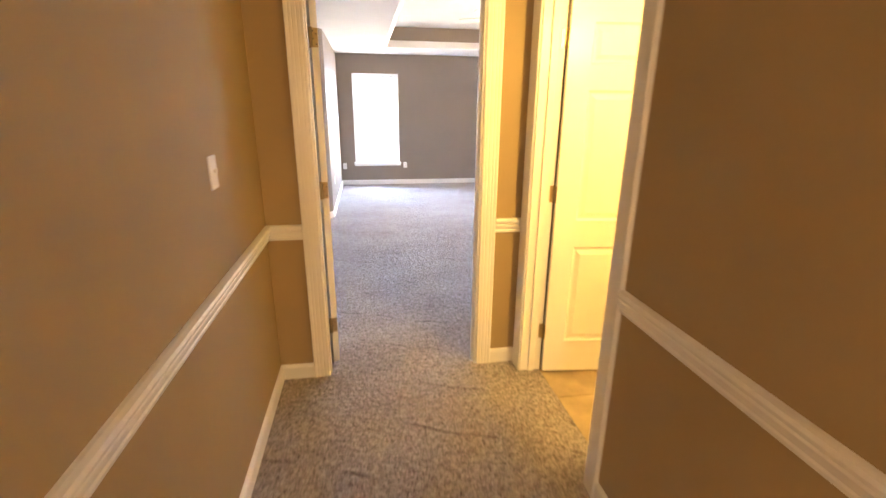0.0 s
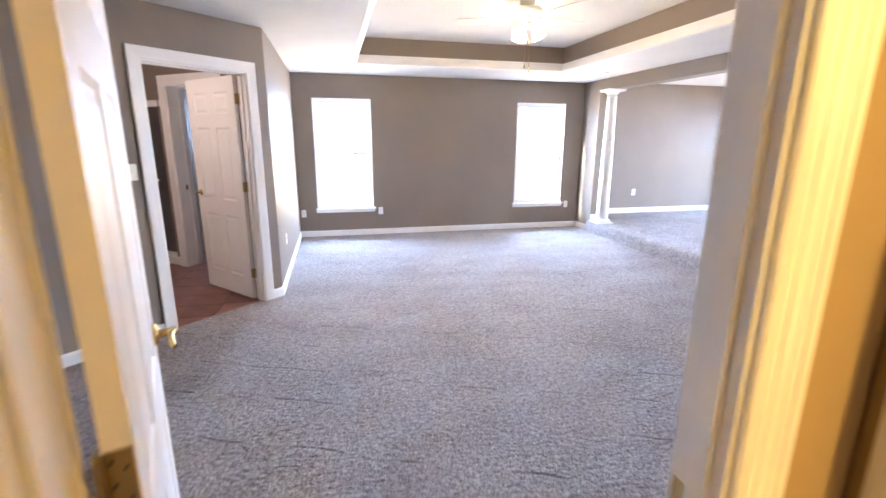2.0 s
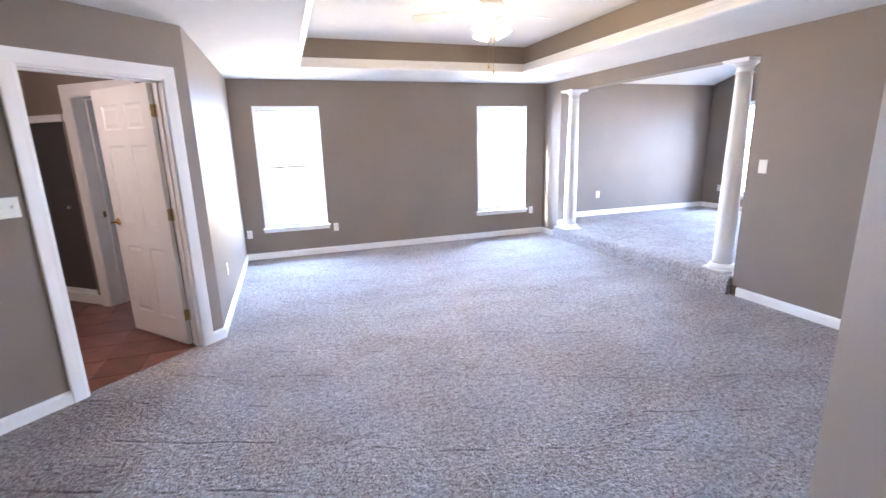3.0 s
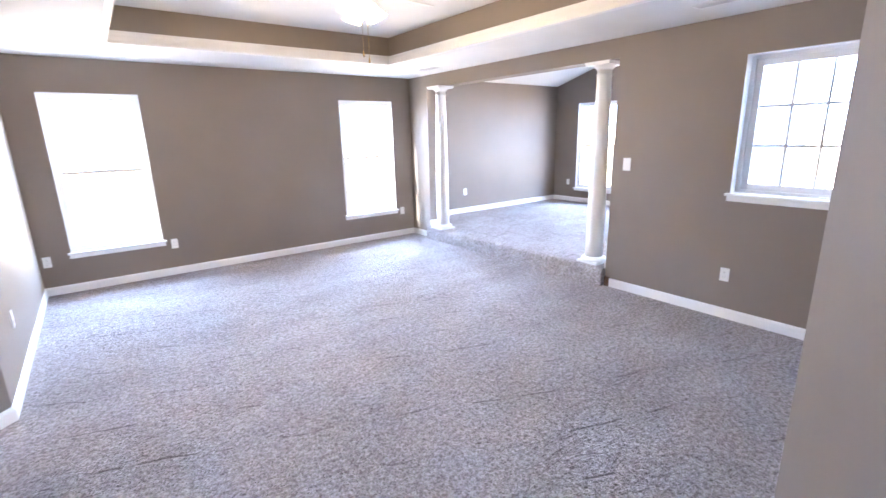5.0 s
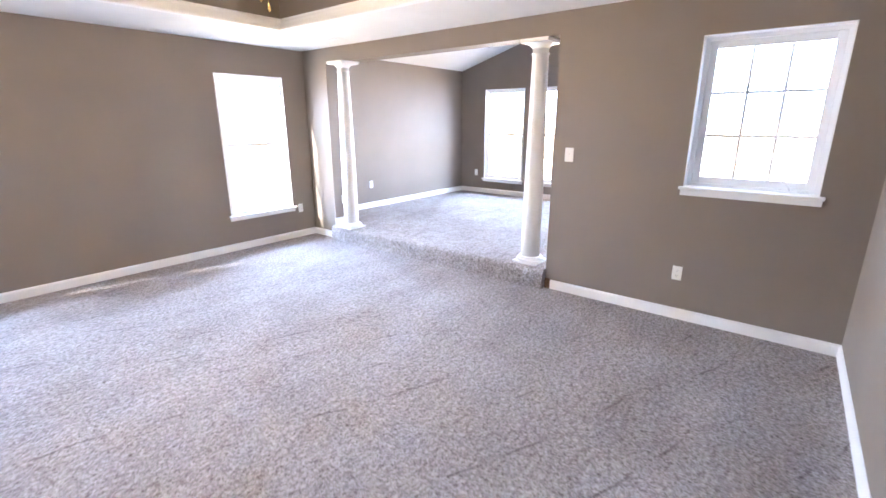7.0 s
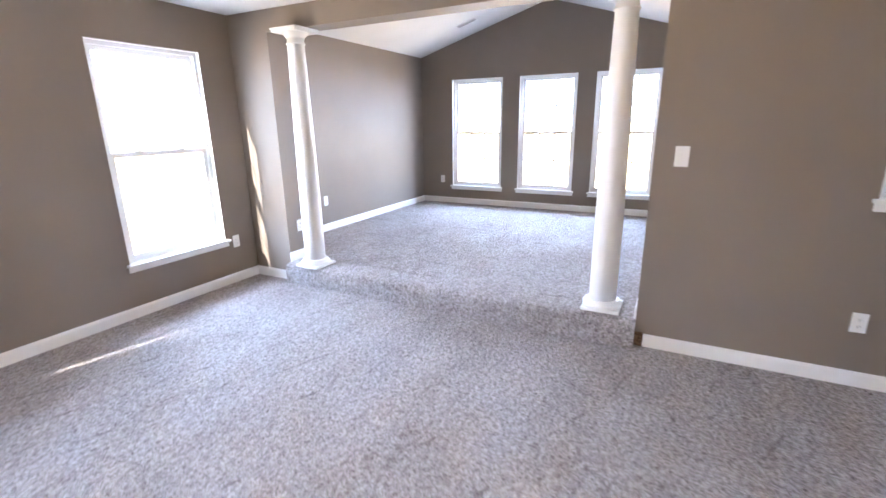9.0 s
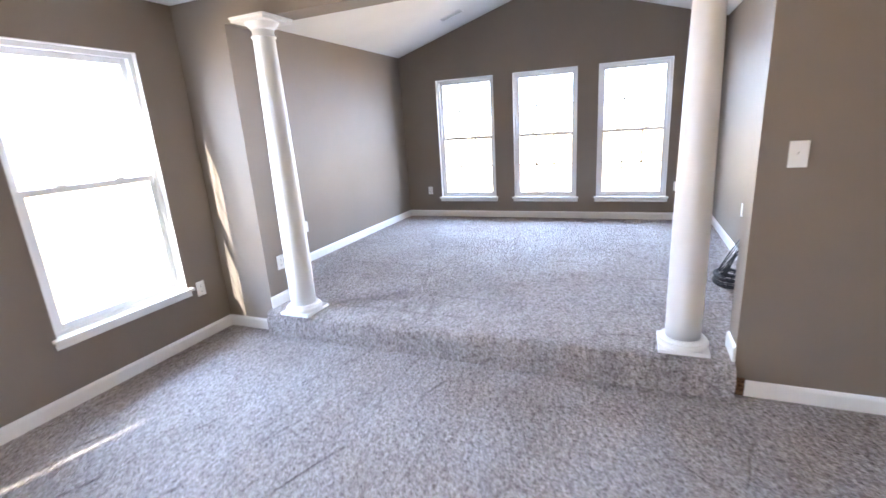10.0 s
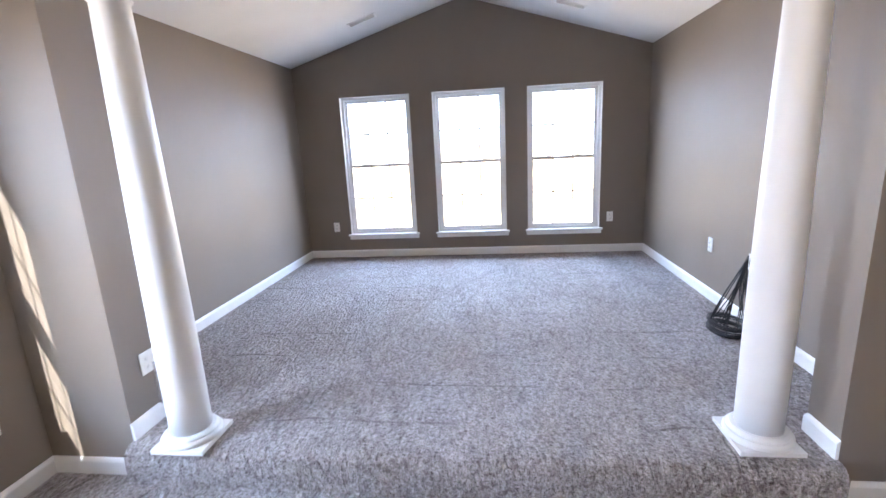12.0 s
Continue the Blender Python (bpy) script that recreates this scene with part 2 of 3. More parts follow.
def along(p, q, z=0.0):
    """Matrix whose x runs from p to q in plan, z up, and y to the left of that way."""
    d = Vector((q[0] - p[0], q[1] - p[1], 0)).normalized()
    return Matrix(((d.x, -d.y, 0, p[0]), (d.y, d.x, 0, p[1]), (0, 0, 1, z), (0, 0, 0, 1)))


def wall(name, p, q, thick, z0, z1, mat, holes=(), second=None):
    """A wall whose face runs from p to q in plan and whose body lies to the left of that way. holes: (s0, s1, z0, z1) cut through."""
    m = along(p, q)
    length = math.dist(p, q)
    ss = sorted({0.0, length, *[h[0] for h in holes], *[h[1] for h in holes]})
    zs = sorted({z0, z1, *[h[2] for h in holes], *[h[3] for h in holes]})
    zs = [z for z in zs if z0 <= z <= z1]
    ss = [s for s in ss if 0 <= s <= length]

    def solid(i, j):
        if not (0 <= i < len(ss) - 1 and 0 <= j < len(zs) - 1):
            return False
        s, z = (ss[i] + ss[i + 1]) / 2, (zs[j] + zs[j + 1]) / 2
        return not any(h[0] < s < h[1] and h[2] < z < h[3] for h in holes)

    bm = bmesh.new()
    made = {}

    def v(s, y, z):
        key = (round(s, 4), y, round(z, 4))
        if key not in made:
            made[key] = bm.verts.new(m @ Vector((s, y, z)))
        return made[key]

    for i in range(len(ss) - 1):
        for j in range(len(zs) - 1):
            if not solid(i, j):
                continue
            a, b, c, d = ss[i], ss[i + 1], zs[j], zs[j + 1]
            for y in (0.0, thick):
                bm.faces.new((v(a, y, c), v(b, y, c), v(b, y, d), v(a, y, d)))
            for (di, dj), (e, f) in (((-1, 0), ((a, c), (a, d))), ((1, 0), ((b, c), (b, d))), ((0, -1), ((a, c), (b, c))), ((0, 1), ((a, d), (b, d)))):
                if not solid(i + di, j + dj):
                    bm.faces.new((v(e[0], 0.0, e[1]), v(f[0], 0.0, f[1]), v(f[0], thick, f[1]), v(e[0], thick, e[1])))
    ob = structure(name, bm, mat)
    if second:
        ob.data.materials.append(second)
        back = m.to_3x3() @ Vector((0, 1, 0))
        for f in ob.data.polygons:
            if f.normal.dot(back) > 0.9:
                f.material_index = 1
    return ob


def prism(bm, outline, z0, z1):
    low = [bm.verts.new((x, y, z0)) for x, y in outline]
    top = [bm.verts.new((x, y, z1)) for x, y in outline]
    bm.faces.new(low[::-1])
    bm.faces.new(top)
    n = len(outline)
    for i in range(n):
        bm.faces.new((low[i], low[(i + 1) % n], top[(i + 1) % n], top[i]))
    return bm


# ---- plan ----
CEILING = 2.45
STEP = 0.19
FAR_Y, EAST_X = 9.86, 4.21
HALL_L, HALL_R = -0.61, 0.795
CORNER = (-0.56, 7.05)
DIAG_END = (-2.517, 5.226)
SOUTH_Y, ENTRY_X = 3.945, 1.78
SUN_X, SUN_S, SUN_N = 7.91, 5.86, 9.95
EAVE, RIDGE = 2.488, 3.11
OPEN_S, OPEN_N, BEAM = 6.22, 9.385, 2.27
WEST_X = -2.517

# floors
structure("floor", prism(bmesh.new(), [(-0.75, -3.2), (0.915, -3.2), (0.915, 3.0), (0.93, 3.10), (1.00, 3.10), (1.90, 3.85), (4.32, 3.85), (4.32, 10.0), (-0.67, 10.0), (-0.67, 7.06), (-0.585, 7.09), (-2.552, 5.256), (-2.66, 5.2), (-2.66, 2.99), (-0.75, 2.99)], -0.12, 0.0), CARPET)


def raised_floor():
    """The carpeted platform of the sun room with its rounded nosing."""
    prof = [(4.13, -0.02), (4.13, 0.12), (4.133, 0.145), (4.142, 0.168), (4.158, 0.183), (4.18, STEP), (8.0, STEP), (8.0, -0.02)]
    bm = bmesh.new()
    rings = [[bm.verts.new((x, y, z)) for x, z in prof] for y in (OPEN_S, OPEN_N)]
    for j in range(len(prof)):
        k = (j + 1) % len(prof)
        bm.faces.new((rings[0][j], rings[0][k], rings[1][k], rings[1][j]))
    bm.faces.new(rings[0])
    bm.faces.new(rings[1][::-1])
    add_box(bm, 4.40, 8.0, SUN_S - 0.1, OPEN_S, -0.02, STEP)
    add_box(bm, 4.40, 8.0, OPEN_N, SUN_N + 0.1, -0.02, STEP)
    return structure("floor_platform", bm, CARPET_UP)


raised_floor()


def tiled_floor(x0, x1, y0, y1, pitch, mat, name):
    """A grout bed with one tile after another on it."""
    bed = structure(name, box(x0, x1, y0, y1, -0.12, -0.010), GROUT)
    nx, ny = int((x1 - x0) / pitch + 0.99), int((y1 - y0) / pitch + 0.99)
    data = None
    for i in range(nx):
        for j in range(ny):
            if data is None:
                first = part("tile", box(0.003, pitch - 0.003, 0.003, pitch - 0.003, -0.010, -0.004, 0.0015), mat, bed)
                data, ob = first.data, first
            else:
                ob = new("tile", data)
                ob.parent = bed
            ob.location = (x0 + i * pitch, y0 + j * pitch, 0)
    return bed


# walls
W1, W2 = (-0.28, 0.595), (2.995, 3.875)
WIN_Z = (0.43, 2.105)
off = -0.56
wall("wall_north", (-0.56, FAR_Y), (EAST_X, FAR_Y), 0.105, -0.1, 2.9, WALL, [(W1[0] - off, W1[1] - off, *WIN_Z), (W2[0] - off, W2[1] - off, *WIN_Z)], BRICK)
wall("wall_west_upper", CORNER, (-0.56, FAR_Y + 0.10), 0.12, -0.1, 2.9, WALL)
DL = math.dist(DIAG_END, CORNER)
DOOR_S = (DL - 1.03, DL - 0.19)
wall("wall_diagonal", DIAG_END, CORNER, 0.12, -0.1, 2.9, WALL, [(*DOOR_S, -0.1, 2.065)])
wall("wall_west_lower", (WEST_X, 3.08), DIAG_END, 0.12, -0.1, 2.9, WALL)
wall("wall_entry", (0.93, 2.98), (-2.6, 2.98), -0.10, -0.1, 2.9, WALL, [(0.93 - 0.55, 0.93 + 0.355, -0.1, 2.065)], HALL_WALL)
SOUTH_E = 4.01
wall("wall_entry_side", (ENTRY_X, SOUTH_Y), (0.915, 3.08), 0.12, -0.1, 2.9, WALL)
wall("wall_entry_back", (1.90, 2.98), (0.93, 2.98), -0.10, -0.1, 2.9, WALL)
wall("wall_south", (EAST_X, SOUTH_E), (ENTRY_X, SOUTH_Y), 0.12, -0.1, 2.9, WALL)
W3 = (4.30, 5.125, 1.070, 2.15)
EAST_END = FAR_Y + 0.17
wall("wall_east", (EAST_X, EAST_END), (EAST_X, SOUTH_Y - 0.12), 0.20, -0.1, 3.3, WALL,
     [(EAST_END - OPEN_N, EAST_END - OPEN_S, -0.1, BEAM), (EAST_END - W3[1], EAST_END - W3[0], W3[2], W3[3])])
# sun room
S_WIN = [(8.56, 9.405), (7.455, 8.295), (6.37, 7.205)]
S_Z = (0.473, 2.132)
wall("wall_sun_north", (4.40, SUN_N), (SUN_X, SUN_N), 0.15, -0.1, EAVE + 0.05, WALL)
wall("wall_sun_south", (SUN_X, SUN_S), (4.40, SUN_S), 0.15, -0.1, EAVE + 0.05, WALL)
top = SUN_N + 0.15
east = wall("wall_sun_east", (SUN_X, top), (SUN_X, SUN_S - 0.15), 0.20, -0.1, EAVE, WALL, [(top - b, top - a, *S_Z) for a, b in S_WIN], BRICK)
MID = (SUN_S + SUN_N) / 2
bm = bmesh.new()
g = [(SUN_N + 0.15, EAVE), (SUN_N + 0.15, EAVE + 0.02), (MID, RIDGE + 0.06), (SUN_S - 0.15, EAVE + 0.02), (SUN_S - 0.15, EAVE)]
fr = [bm.verts.new((SUN_X, y, z)) for y, z in g]
bk = [bm.verts.new((SUN_X + 0.20, y, z)) for y, z in g]
bm.faces.new(fr)
bm.faces.new(bk[::-1])
for i in range(5):
    bm.faces.new((fr[i], fr[(i + 1) % 5], bk[(i + 1) % 5], bk[i]))
structure("wall_sun_gable", bm, WALL)
# hall and side bathroom
SB = (1.975, 2.865)
wall("wall_hall_left", (HALL_L, -3.0), (HALL_L, 2.98), 0.12, -0.1, 2.9, HALL_WALL)
wall("wall_hall_right", (HALL_R, 2.98), (HALL_R, -3.0), 0.12, -0.1, 2.9, HALL_WALL, [(2.98 - SB[1], 2.98 - SB[0], -0.1, 2.065)])
wall("wall_hall_back", (HALL_R, -3.0), (HALL_L, -3.0), 0.12, -0.1, 2.9, HALL_WALL)
wall("wall_side_bath_far", (1.90, 2.98), (2.6, 2.98), 0.10, -0.1, 2.9, HALL_WALL)
wall("wall_side_bath_end", (2.6, 2.98), (2.6, 0.9), 0.12, -0.1, 2.9, HALL_WALL)
wall("wall_side_bath_near", (2.6, 0.9), (0.93, 0.9), 0.12, -0.1, 2.9, HALL_WALL)
# bathroom behind the diagonal wall
wall("wall_bath_far", (-4.2, 10.0), (-0.67, 10.0), 0.12, -0.1, 2.9, WALL)
wall("wall_bath_west", (-4.2, 5.0), (-4.2, 10.0), 0.12, -0.1, 2.9, WALL)
wall("wall_bath_south", (-2.63, 5.07), (-4.2, 5.07), 0.12, -0.1, 2.9, WALL)


WL = Vector((-1.86, 8.44, 0))
WU = Vector((0.783, -0.622, 0))
wr = WL + WU * 1.50
wall("wall_bath_inner", (WL.x, WL.y), (wr.x, wr.y), 0.20, -0.1, 2.5, WALL, [(0.105, 0.885, -0.1, 2.08)])
wall("wall_toilet_side", (-1.785, 10.0), (-1.785, 8.50), -0.13, -0.1, 2.5, WALL)
sl = WL - WU * 1.6
wall("wall_shower_head", (sl.x, sl.y), (WL.x, WL.y), 0.12, 1.93, 2.5, WALL)
wall("wall_shower_back", (-4.2, 9.95), (-1.93, 9.95), 0.04, -0.1, 2.5, UNLIT_SHOWER)
wall("wall_shower_side", (-1.93, 9.95), (-1.93, 8.62), 0.012, -0.1, 2.5, UNLIT_SHOWER)
wall("wall_shower_end", (-3.1, 9.3), (-3.1, 9.95), 0.04, -0.1, 2.5, UNLIT_SHOWER)


# ceilings
TRAY = (0.30, 3.24, 4.92, 8.81)
TRAY_Z = 2.77


def tray_ceiling():
    bm = bmesh.new()
    x0, x1, y0, y1 = TRAY
    add_box(bm, -2.64, x0, 3.0, 10.1, CEILING, CEILING + 0.12)
    add_box(bm, x1, 4.25, 3.0, 10.1, CEILING, CEILING + 0.12)
    add_box(bm, x0, x1, 3.0, y0, CEILING, CEILING + 0.12)
    add_box(bm, x0, x1, y1, 10.1, CEILING, CEILING + 0.12)
    add_box(bm, x0 - 0.1, x1 + 0.1, y0 - 0.1, y1 + 0.1, TRAY_Z, TRAY_Z + 0.1)
    return structure("ceiling", bm, CEIL)


tray_ceiling()
bm = bmesh.new()
x0, x1, y0, y1 = TRAY
sweep(bm, [(x0, y0), (x1, y0), (x1, y1), (x0, y1)], [(-0.004, CEILING + 0.03), (-0.004, TRAY_Z), (0.05, TRAY_Z), (0.05, CEILING + 0.03)], closed=True)
structure("wall_tray", bm, WALL)
CROWN = [(0.012, 2.436), (0.012, 2.540), (-0.008, 2.540), (-0.018, 2.536), (-0.022, 2.528), (-0.030, 2.522), (-0.034, 2.505), (-0.052, 2.485), (-0.058, 2.470), (-0.066, 2.466), (-0.070, 2.452), (-0.066, 2.440), (-0.046, 2.436)]
CROWN = [(-a * 0.6, b) if a < 0 else (-a, b) for a, b in CROWN]
CROWN = [(-a, CEILING - 0.004 + (b - 2.436) * 1.1) for a, b in CROWN]
bm = sweep(bmesh.new(), [(x0, y0), (x1, y0), (x1, y1), (x0, y1)], CROWN, closed=True)
structure("trim_tray_crown", bm, TRIM)
structure("ceiling_hall", box(-0.72, 2.72, -3.1, 3.0, CEILING, CEILING + 0.12), CEIL)
structure("ceiling_bath", box(-4.3, -0.6, 4.95, 10.1, CEILING + 0.005, CEILING + 0.125), CEIL)
bm = bmesh.new()
for ya, yb in ((SUN_S, MID), (SUN_N, MID)):
    s = (yb - ya) / abs(yb - ya)
    slope = (RIDGE - EAVE) / abs(yb - ya)
    a = ya - s * 0.15
    za = EAVE - 0.15 * slope
    vs = [bm.verts.new((x, y, z)) for x in (4.36, SUN_X + 0.02) for y, z in ((a, za), (yb, RIDGE), (yb, RIDGE + 0.1), (a, za + 0.1))]
    bm.faces.new(vs[:4])
    bm.faces.new(vs[4:])
    for i in range(4):
        bm.faces.new((vs[i], vs[(i + 1) % 4], vs[4 + (i + 1) % 4], vs[4 + i]))
structure("ceiling_sun_room", bm, CEIL)

# outside
structure("ground", box(-600, 600, -600, 600, -0.45, -0.35), GROUND)

# baseboards, chair rails and casings
BASE = [(0, 0.0), (0.014, 0.0), (0.014, 0.070), (0.011, 0.078), (0.006, 0.086), (0.0, 0.090)]


def baseboard(path, z=0.0, name="baseboard"):
    """path keeps the wall on its left, the room on its right."""
    return structure(name, sweep(bmesh.new(), path, [(a, b + z) for a, b in BASE]), TRIM)


RAIL = [(0, 0.842), (0.010, 0.842), (0.013, 0.854), (0.010, 0.860), (0.016, 0.870), (0.022, 0.888), (0.018, 0.893), (0.026, 0.900), (0.030, 0.912), (0.026, 0.922), (0.012, 0.925), (0, 0.925)]


def chair_rail(path):
    return structure("chair_rail", sweep(bmesh.new(), path, RAIL), TRIM)


CASING = [(0.0, 0.0), (0.0, 0.010), (0.005, 0.014), (0.012, 0.015), (0.015, 0.0135), (0.018, 0.015), (0.030, 0.0155), (0.033, 0.014), (0.036, 0.016), (0.052, 0.0165), (0.055, 0.015), (0.058, 0.017),
          (0.068, 0.0175), (0.071, 0.016), (0.074, 0.019), (0.086, 0.020), (0.090, 0.017), (0.090, 0.0)]
FLAT_CASING = [(0.0, 0.0), (0.0, 0.010), (0.008, 0.013), (0.030, 0.014), (0.055, 0.017), (0.080, 0.019), (0.088, 0.016), (0.090, 0.0)]


def casing(p, q, s0, s1, top, profile, z0=0.0, name="trim_casing"):
    """Casing round an opening s0..s1 in the wall face p to q, on the side to the right of that way."""
    m = along(p, q)
    # plan of the sweep: (s, z) in the wall's face, height out of the wall
    frame_m = m @ Matrix(((1, 0, 0, 0), (0, 0, -1, 0), (0, 1, 0, 0), (0, 0, 0, 1)))
    path = [(s1, z0), (s1, top), (s0, top), (s0, z0)]
    return structure(name, sweep(bmesh.new(), path, profile, frame_m), TRIM)


def jamb(p, q, s0, s1, top, depth, stop):
    """Liner of a door opening in the wall p to q whose body lies on the left, with a stop strip at that depth."""
    m = along(p, q)
    bm = bmesh.new()
    for a, b in ((s0, s0 + 0.015), (s1 - 0.015, s1)):
        add_box(bm, a, b, -0.002, depth + 0.002, 0, top - 0.015, m=m)
    add_box(bm, s0, s1, -0.002, depth + 0.002, top - 0.015, top, m=m)
    for a, b in ((s0 + 0.015, s0 + 0.027), (s1 - 0.027, s1 - 0.015)):
        add_box(bm, a, b, stop, stop + 0.035, 0, top - 0.015, 0.002, m=m)
    add_box(bm, s0 + 0.027, s1 - 0.027, stop, stop + 0.035, top - 0.027, top - 0.015, 0.002, m=m)
    return structure("trim_jamb", bm, TRIM)


# ---- doors ----
def door_slab(width, height=2.035, thick=0.035):
    """A six-panel door leaf. x runs from the hinges, y is its thickness."""
    bm = bmesh.new()
    st, mid = 0.115, 0.10
    pw = (width - 2 * st - mid) / 2
    xs = [0, st, st + pw, st + pw + mid, width - st, width]
    zs = [0, 0.20, 0.78, 0.93, 1.60, 1.72, 1.91, height]
    for y in (0.0, thick):
        grid = [[bm.verts.new((x, y, z)) for z in zs] for x in xs]
        panels = []
        for i in range(5):
            for j in range(7):
                f = bm.faces.new((grid[i][j], grid[i + 1][j], grid[i + 1][j + 1], grid[i][j + 1]) if y == 0 else (grid[i][j], grid[i][j + 1], grid[i + 1][j + 1], grid[i + 1][j]))
                if i in (1, 3) and j in (1, 3, 5):
                    panels.append(f)
        bm.normal_update()
        for width_in, depth in ((0.012, -0.008), (0.010, 0.0), (0.022, 0.006)):
            bmesh.ops.inset_individual(bm, faces=panels, thickness=width_in, depth=depth, use_even_offset=True)
    bm.verts.ensure_lookup_table()
    add_rim = [(0, 0), (width, 0), (width, height), (0, height)]
    for k in range(4):
        (xa, za), (xb, zb) = add_rim[k], add_rim[(k + 1) % 4]
        bm.faces.new([bm.verts.new(c) for c in ((xa, 0, za), (xb, 0, zb), (xb, thick, zb), (xa, thick, za))])
    bmesh.ops.remove_doubles(bm, verts=bm.verts, dist=0.0002)
    return bm


def lever_handle(parent, x, z, side, y, way=-1):
    """A rose with a short curved lever, on the face y, pointing out along side."""
    bm = bmesh.new()
    turn = Matrix.Translation((x, y, z)) @ Matrix.Rotation(radians(-90 * side), 4, "X")
    lathe(bm, [(0.0, 0.0), (0.031, 0.0), (0.031, 0.005), (0.026, 0.010), (0.012, 0.013), (0.011, 0.040), (0.013, 0.043), (0.013, 0.056), (0.006, 0.060)], 20, turn)
    pts = [(x + way * t * 0.11, y + side * (0.048 - 0.006 * math.sin(t * 3)), z + 0.006 * math.sin(t * 3.1)) for t in [k / 8 for k in range(9)]]
    tube(bm, pts, 0.0085, 8)
    part("door_handle", bm, BRASS, parent, "polished brass lever handle", smooth=True)


def hinge(parent, z, m=Matrix()):
    bm = bmesh.new()
    add_box(bm, -0.002, 0.0, 0.0, 0.032, z - 0.045, z + 0.045)
    add_box(bm, -0.034, 0.0, -0.0025, -0.0005, z - 0.045, z + 0.045)
    lathe(bm, [(0.0, z - 0.048), (0.006, z - 0.048), (0.006, z + 0.048), (0.0, z + 0.048)], 10, Matrix.Translation((-0.004, -0.004, 0)))
    part("hinge", bm, DULL_BRASS, parent, "dull brass butt hinge")


def door(name, hinge_at, angle, width, label, flip=False, latch_way=-1):
    """Hinged at hinge_at; the leaf runs along angle in plan. flip mirrors its thickness."""
    ob = thing(name, pose(hinge_at[0], hinge_at[1], 0.012, 0, 0, angle), label, "door")
    ob["kind"] = "structure"
    slab = door_slab(width)
    if flip:
        bmesh.ops.transform(slab, matrix=Matrix.Diagonal((1, -1, 1, 1)), verts=slab.verts)
        bmesh.ops.reverse_faces(slab, faces=slab.faces)
    part("door_leaf", slab, DOOR, ob, "white painted six-panel door leaf")
    s = -1 if flip else 1
    lever_handle(ob, width - 0.065, 0.975, -1, min(0, s * 0.035), latch_way)
    lever_handle(ob, width - 0.065, 0.975, 1, max(0, s * 0.035), latch_way)
    return ob


def hinge_set(ob, zs, thick_way):
    for z in zs:
        bm = bmesh.new()
        y = thick_way
        add_box(bm, -0.0025, 0.0005, min(0, y * 0.033), max(0, y * 0.033), z - 0.045, z + 0.045)
        add_box(bm, -0.030, -0.002, -0.001 * y - 0.001, -0.001 * y + 0.001, z - 0.045, z + 0.045)
        lathe(bm, [(0.0005, z - 0.050), (0.0065, z - 0.048), (0.0065, z + 0.048), (0.0005, z + 0.050)], 10, Matrix.Translation((-0.004, -y * 0.006, 0)))
        plate = part("hinge", bm, DULL_BRASS, ob, "dull brass butt hinge")
        for dy, dz in ((0.009, 0.030), (0.024, 0.018), (0.009, -0.006), (0.024, -0.030)):
            part("screw", lathe(bmesh.new(), [(0.0005, 0.0), (0.0035, 0.0), (0.0030, 0.0012), (0.0005, 0.0014)], 10, Matrix.Translation((-0.0024, y * dy, z + dz)) @ Matrix.Rotation(radians(-90), 4, "Y")), SLOT, plate, "small dark screw head")


# door from the hall
E0, E1 = (0.93, 2.98), (-2.6, 2.98)
structure("trim_jamb", add_box(add_box(box(-0.355, -0.34, 2.978, 3.082, 0, 2.05), 0.535, 0.55, 2.978, 3.082, 0, 2.05), -0.355, 0.55, 2.978, 3.082, 2.05, 2.065), TRIM)
structure("trim_stop", add_box(add_box(box(-0.34, -0.328, 3.00, 3.035, 0, 2.038, 0.002), 0.523, 0.535, 3.00, 3.035, 0, 2.038, 0.002), -0.34, 0.535, 3.00, 3.035, 2.038, 2.05, 0.002), TRIM)
casing((-2.6, 2.98), (0.93, 2.98), 2.6 - 0.335, 2.6 + 0.545, 2.06, CASING)
casing((0.93, 3.08), (-2.6, 3.08), 0.93 - 0.545, 0.93 + 0.335, 2.06, CASING)
structure("strike_plate", box(0.5335, 0.5355, 3.04, 3.07, 0.90, 0.96), BRASS)
d1 = door("door_bedroom", (-0.321, 3.102), 108.0, 0.83, "white six-panel bedroom door standing wide open on brass hinges", flip=True)
hinge_set(d1, (0.25, 1.07, 1.84), -1)
# side bathroom door
SP, SQ = (HALL_R, 2.98), (HALL_R, -3.0)
jamb(SP, SQ, 2.98 - SB[1], 2.98 - SB[0], 2.065, 0.12, 0.045)
casing(SP, SQ, 2.98 - SB[1] + 0.005, 2.98 - SB[0] - 0.005, 2.06, CASING)
d2 = door("door_side_bath", (0.924, 2.846), -7.0, 0.855, "white six-panel bathroom door standing open in warm light", flip=True)
hinge_set(d2, (0.25, 1.07, 1.84), -1)
# bathroom door in the diagonal wall
jamb(DIAG_END, CORNER, *DOOR_S, 2.065, 0.12, 0.045)
casing(DIAG_END, CORNER, DOOR_S[0] + 0.005, DOOR_S[1] - 0.005, 2.06, FLAT_CASING)
hp = along(DIAG_END, CORNER) @ Vector((DOOR_S[1] - 0.018, 0.125, 0))
d3 = door("door_bathroom", (hp.x, hp.y), 131.5, 0.80, "white six-panel bathroom door standing open on brass hinges", flip=False)
hinge_set(d3, (0.25, 1.07, 1.84), 1)

# inner opening of the bathroom
WP, WQ = (WL.x, WL.y), (wr.x, wr.y)
jamb(WP, WQ, 0.105, 0.885, 2.08, 0.20, 0.13)
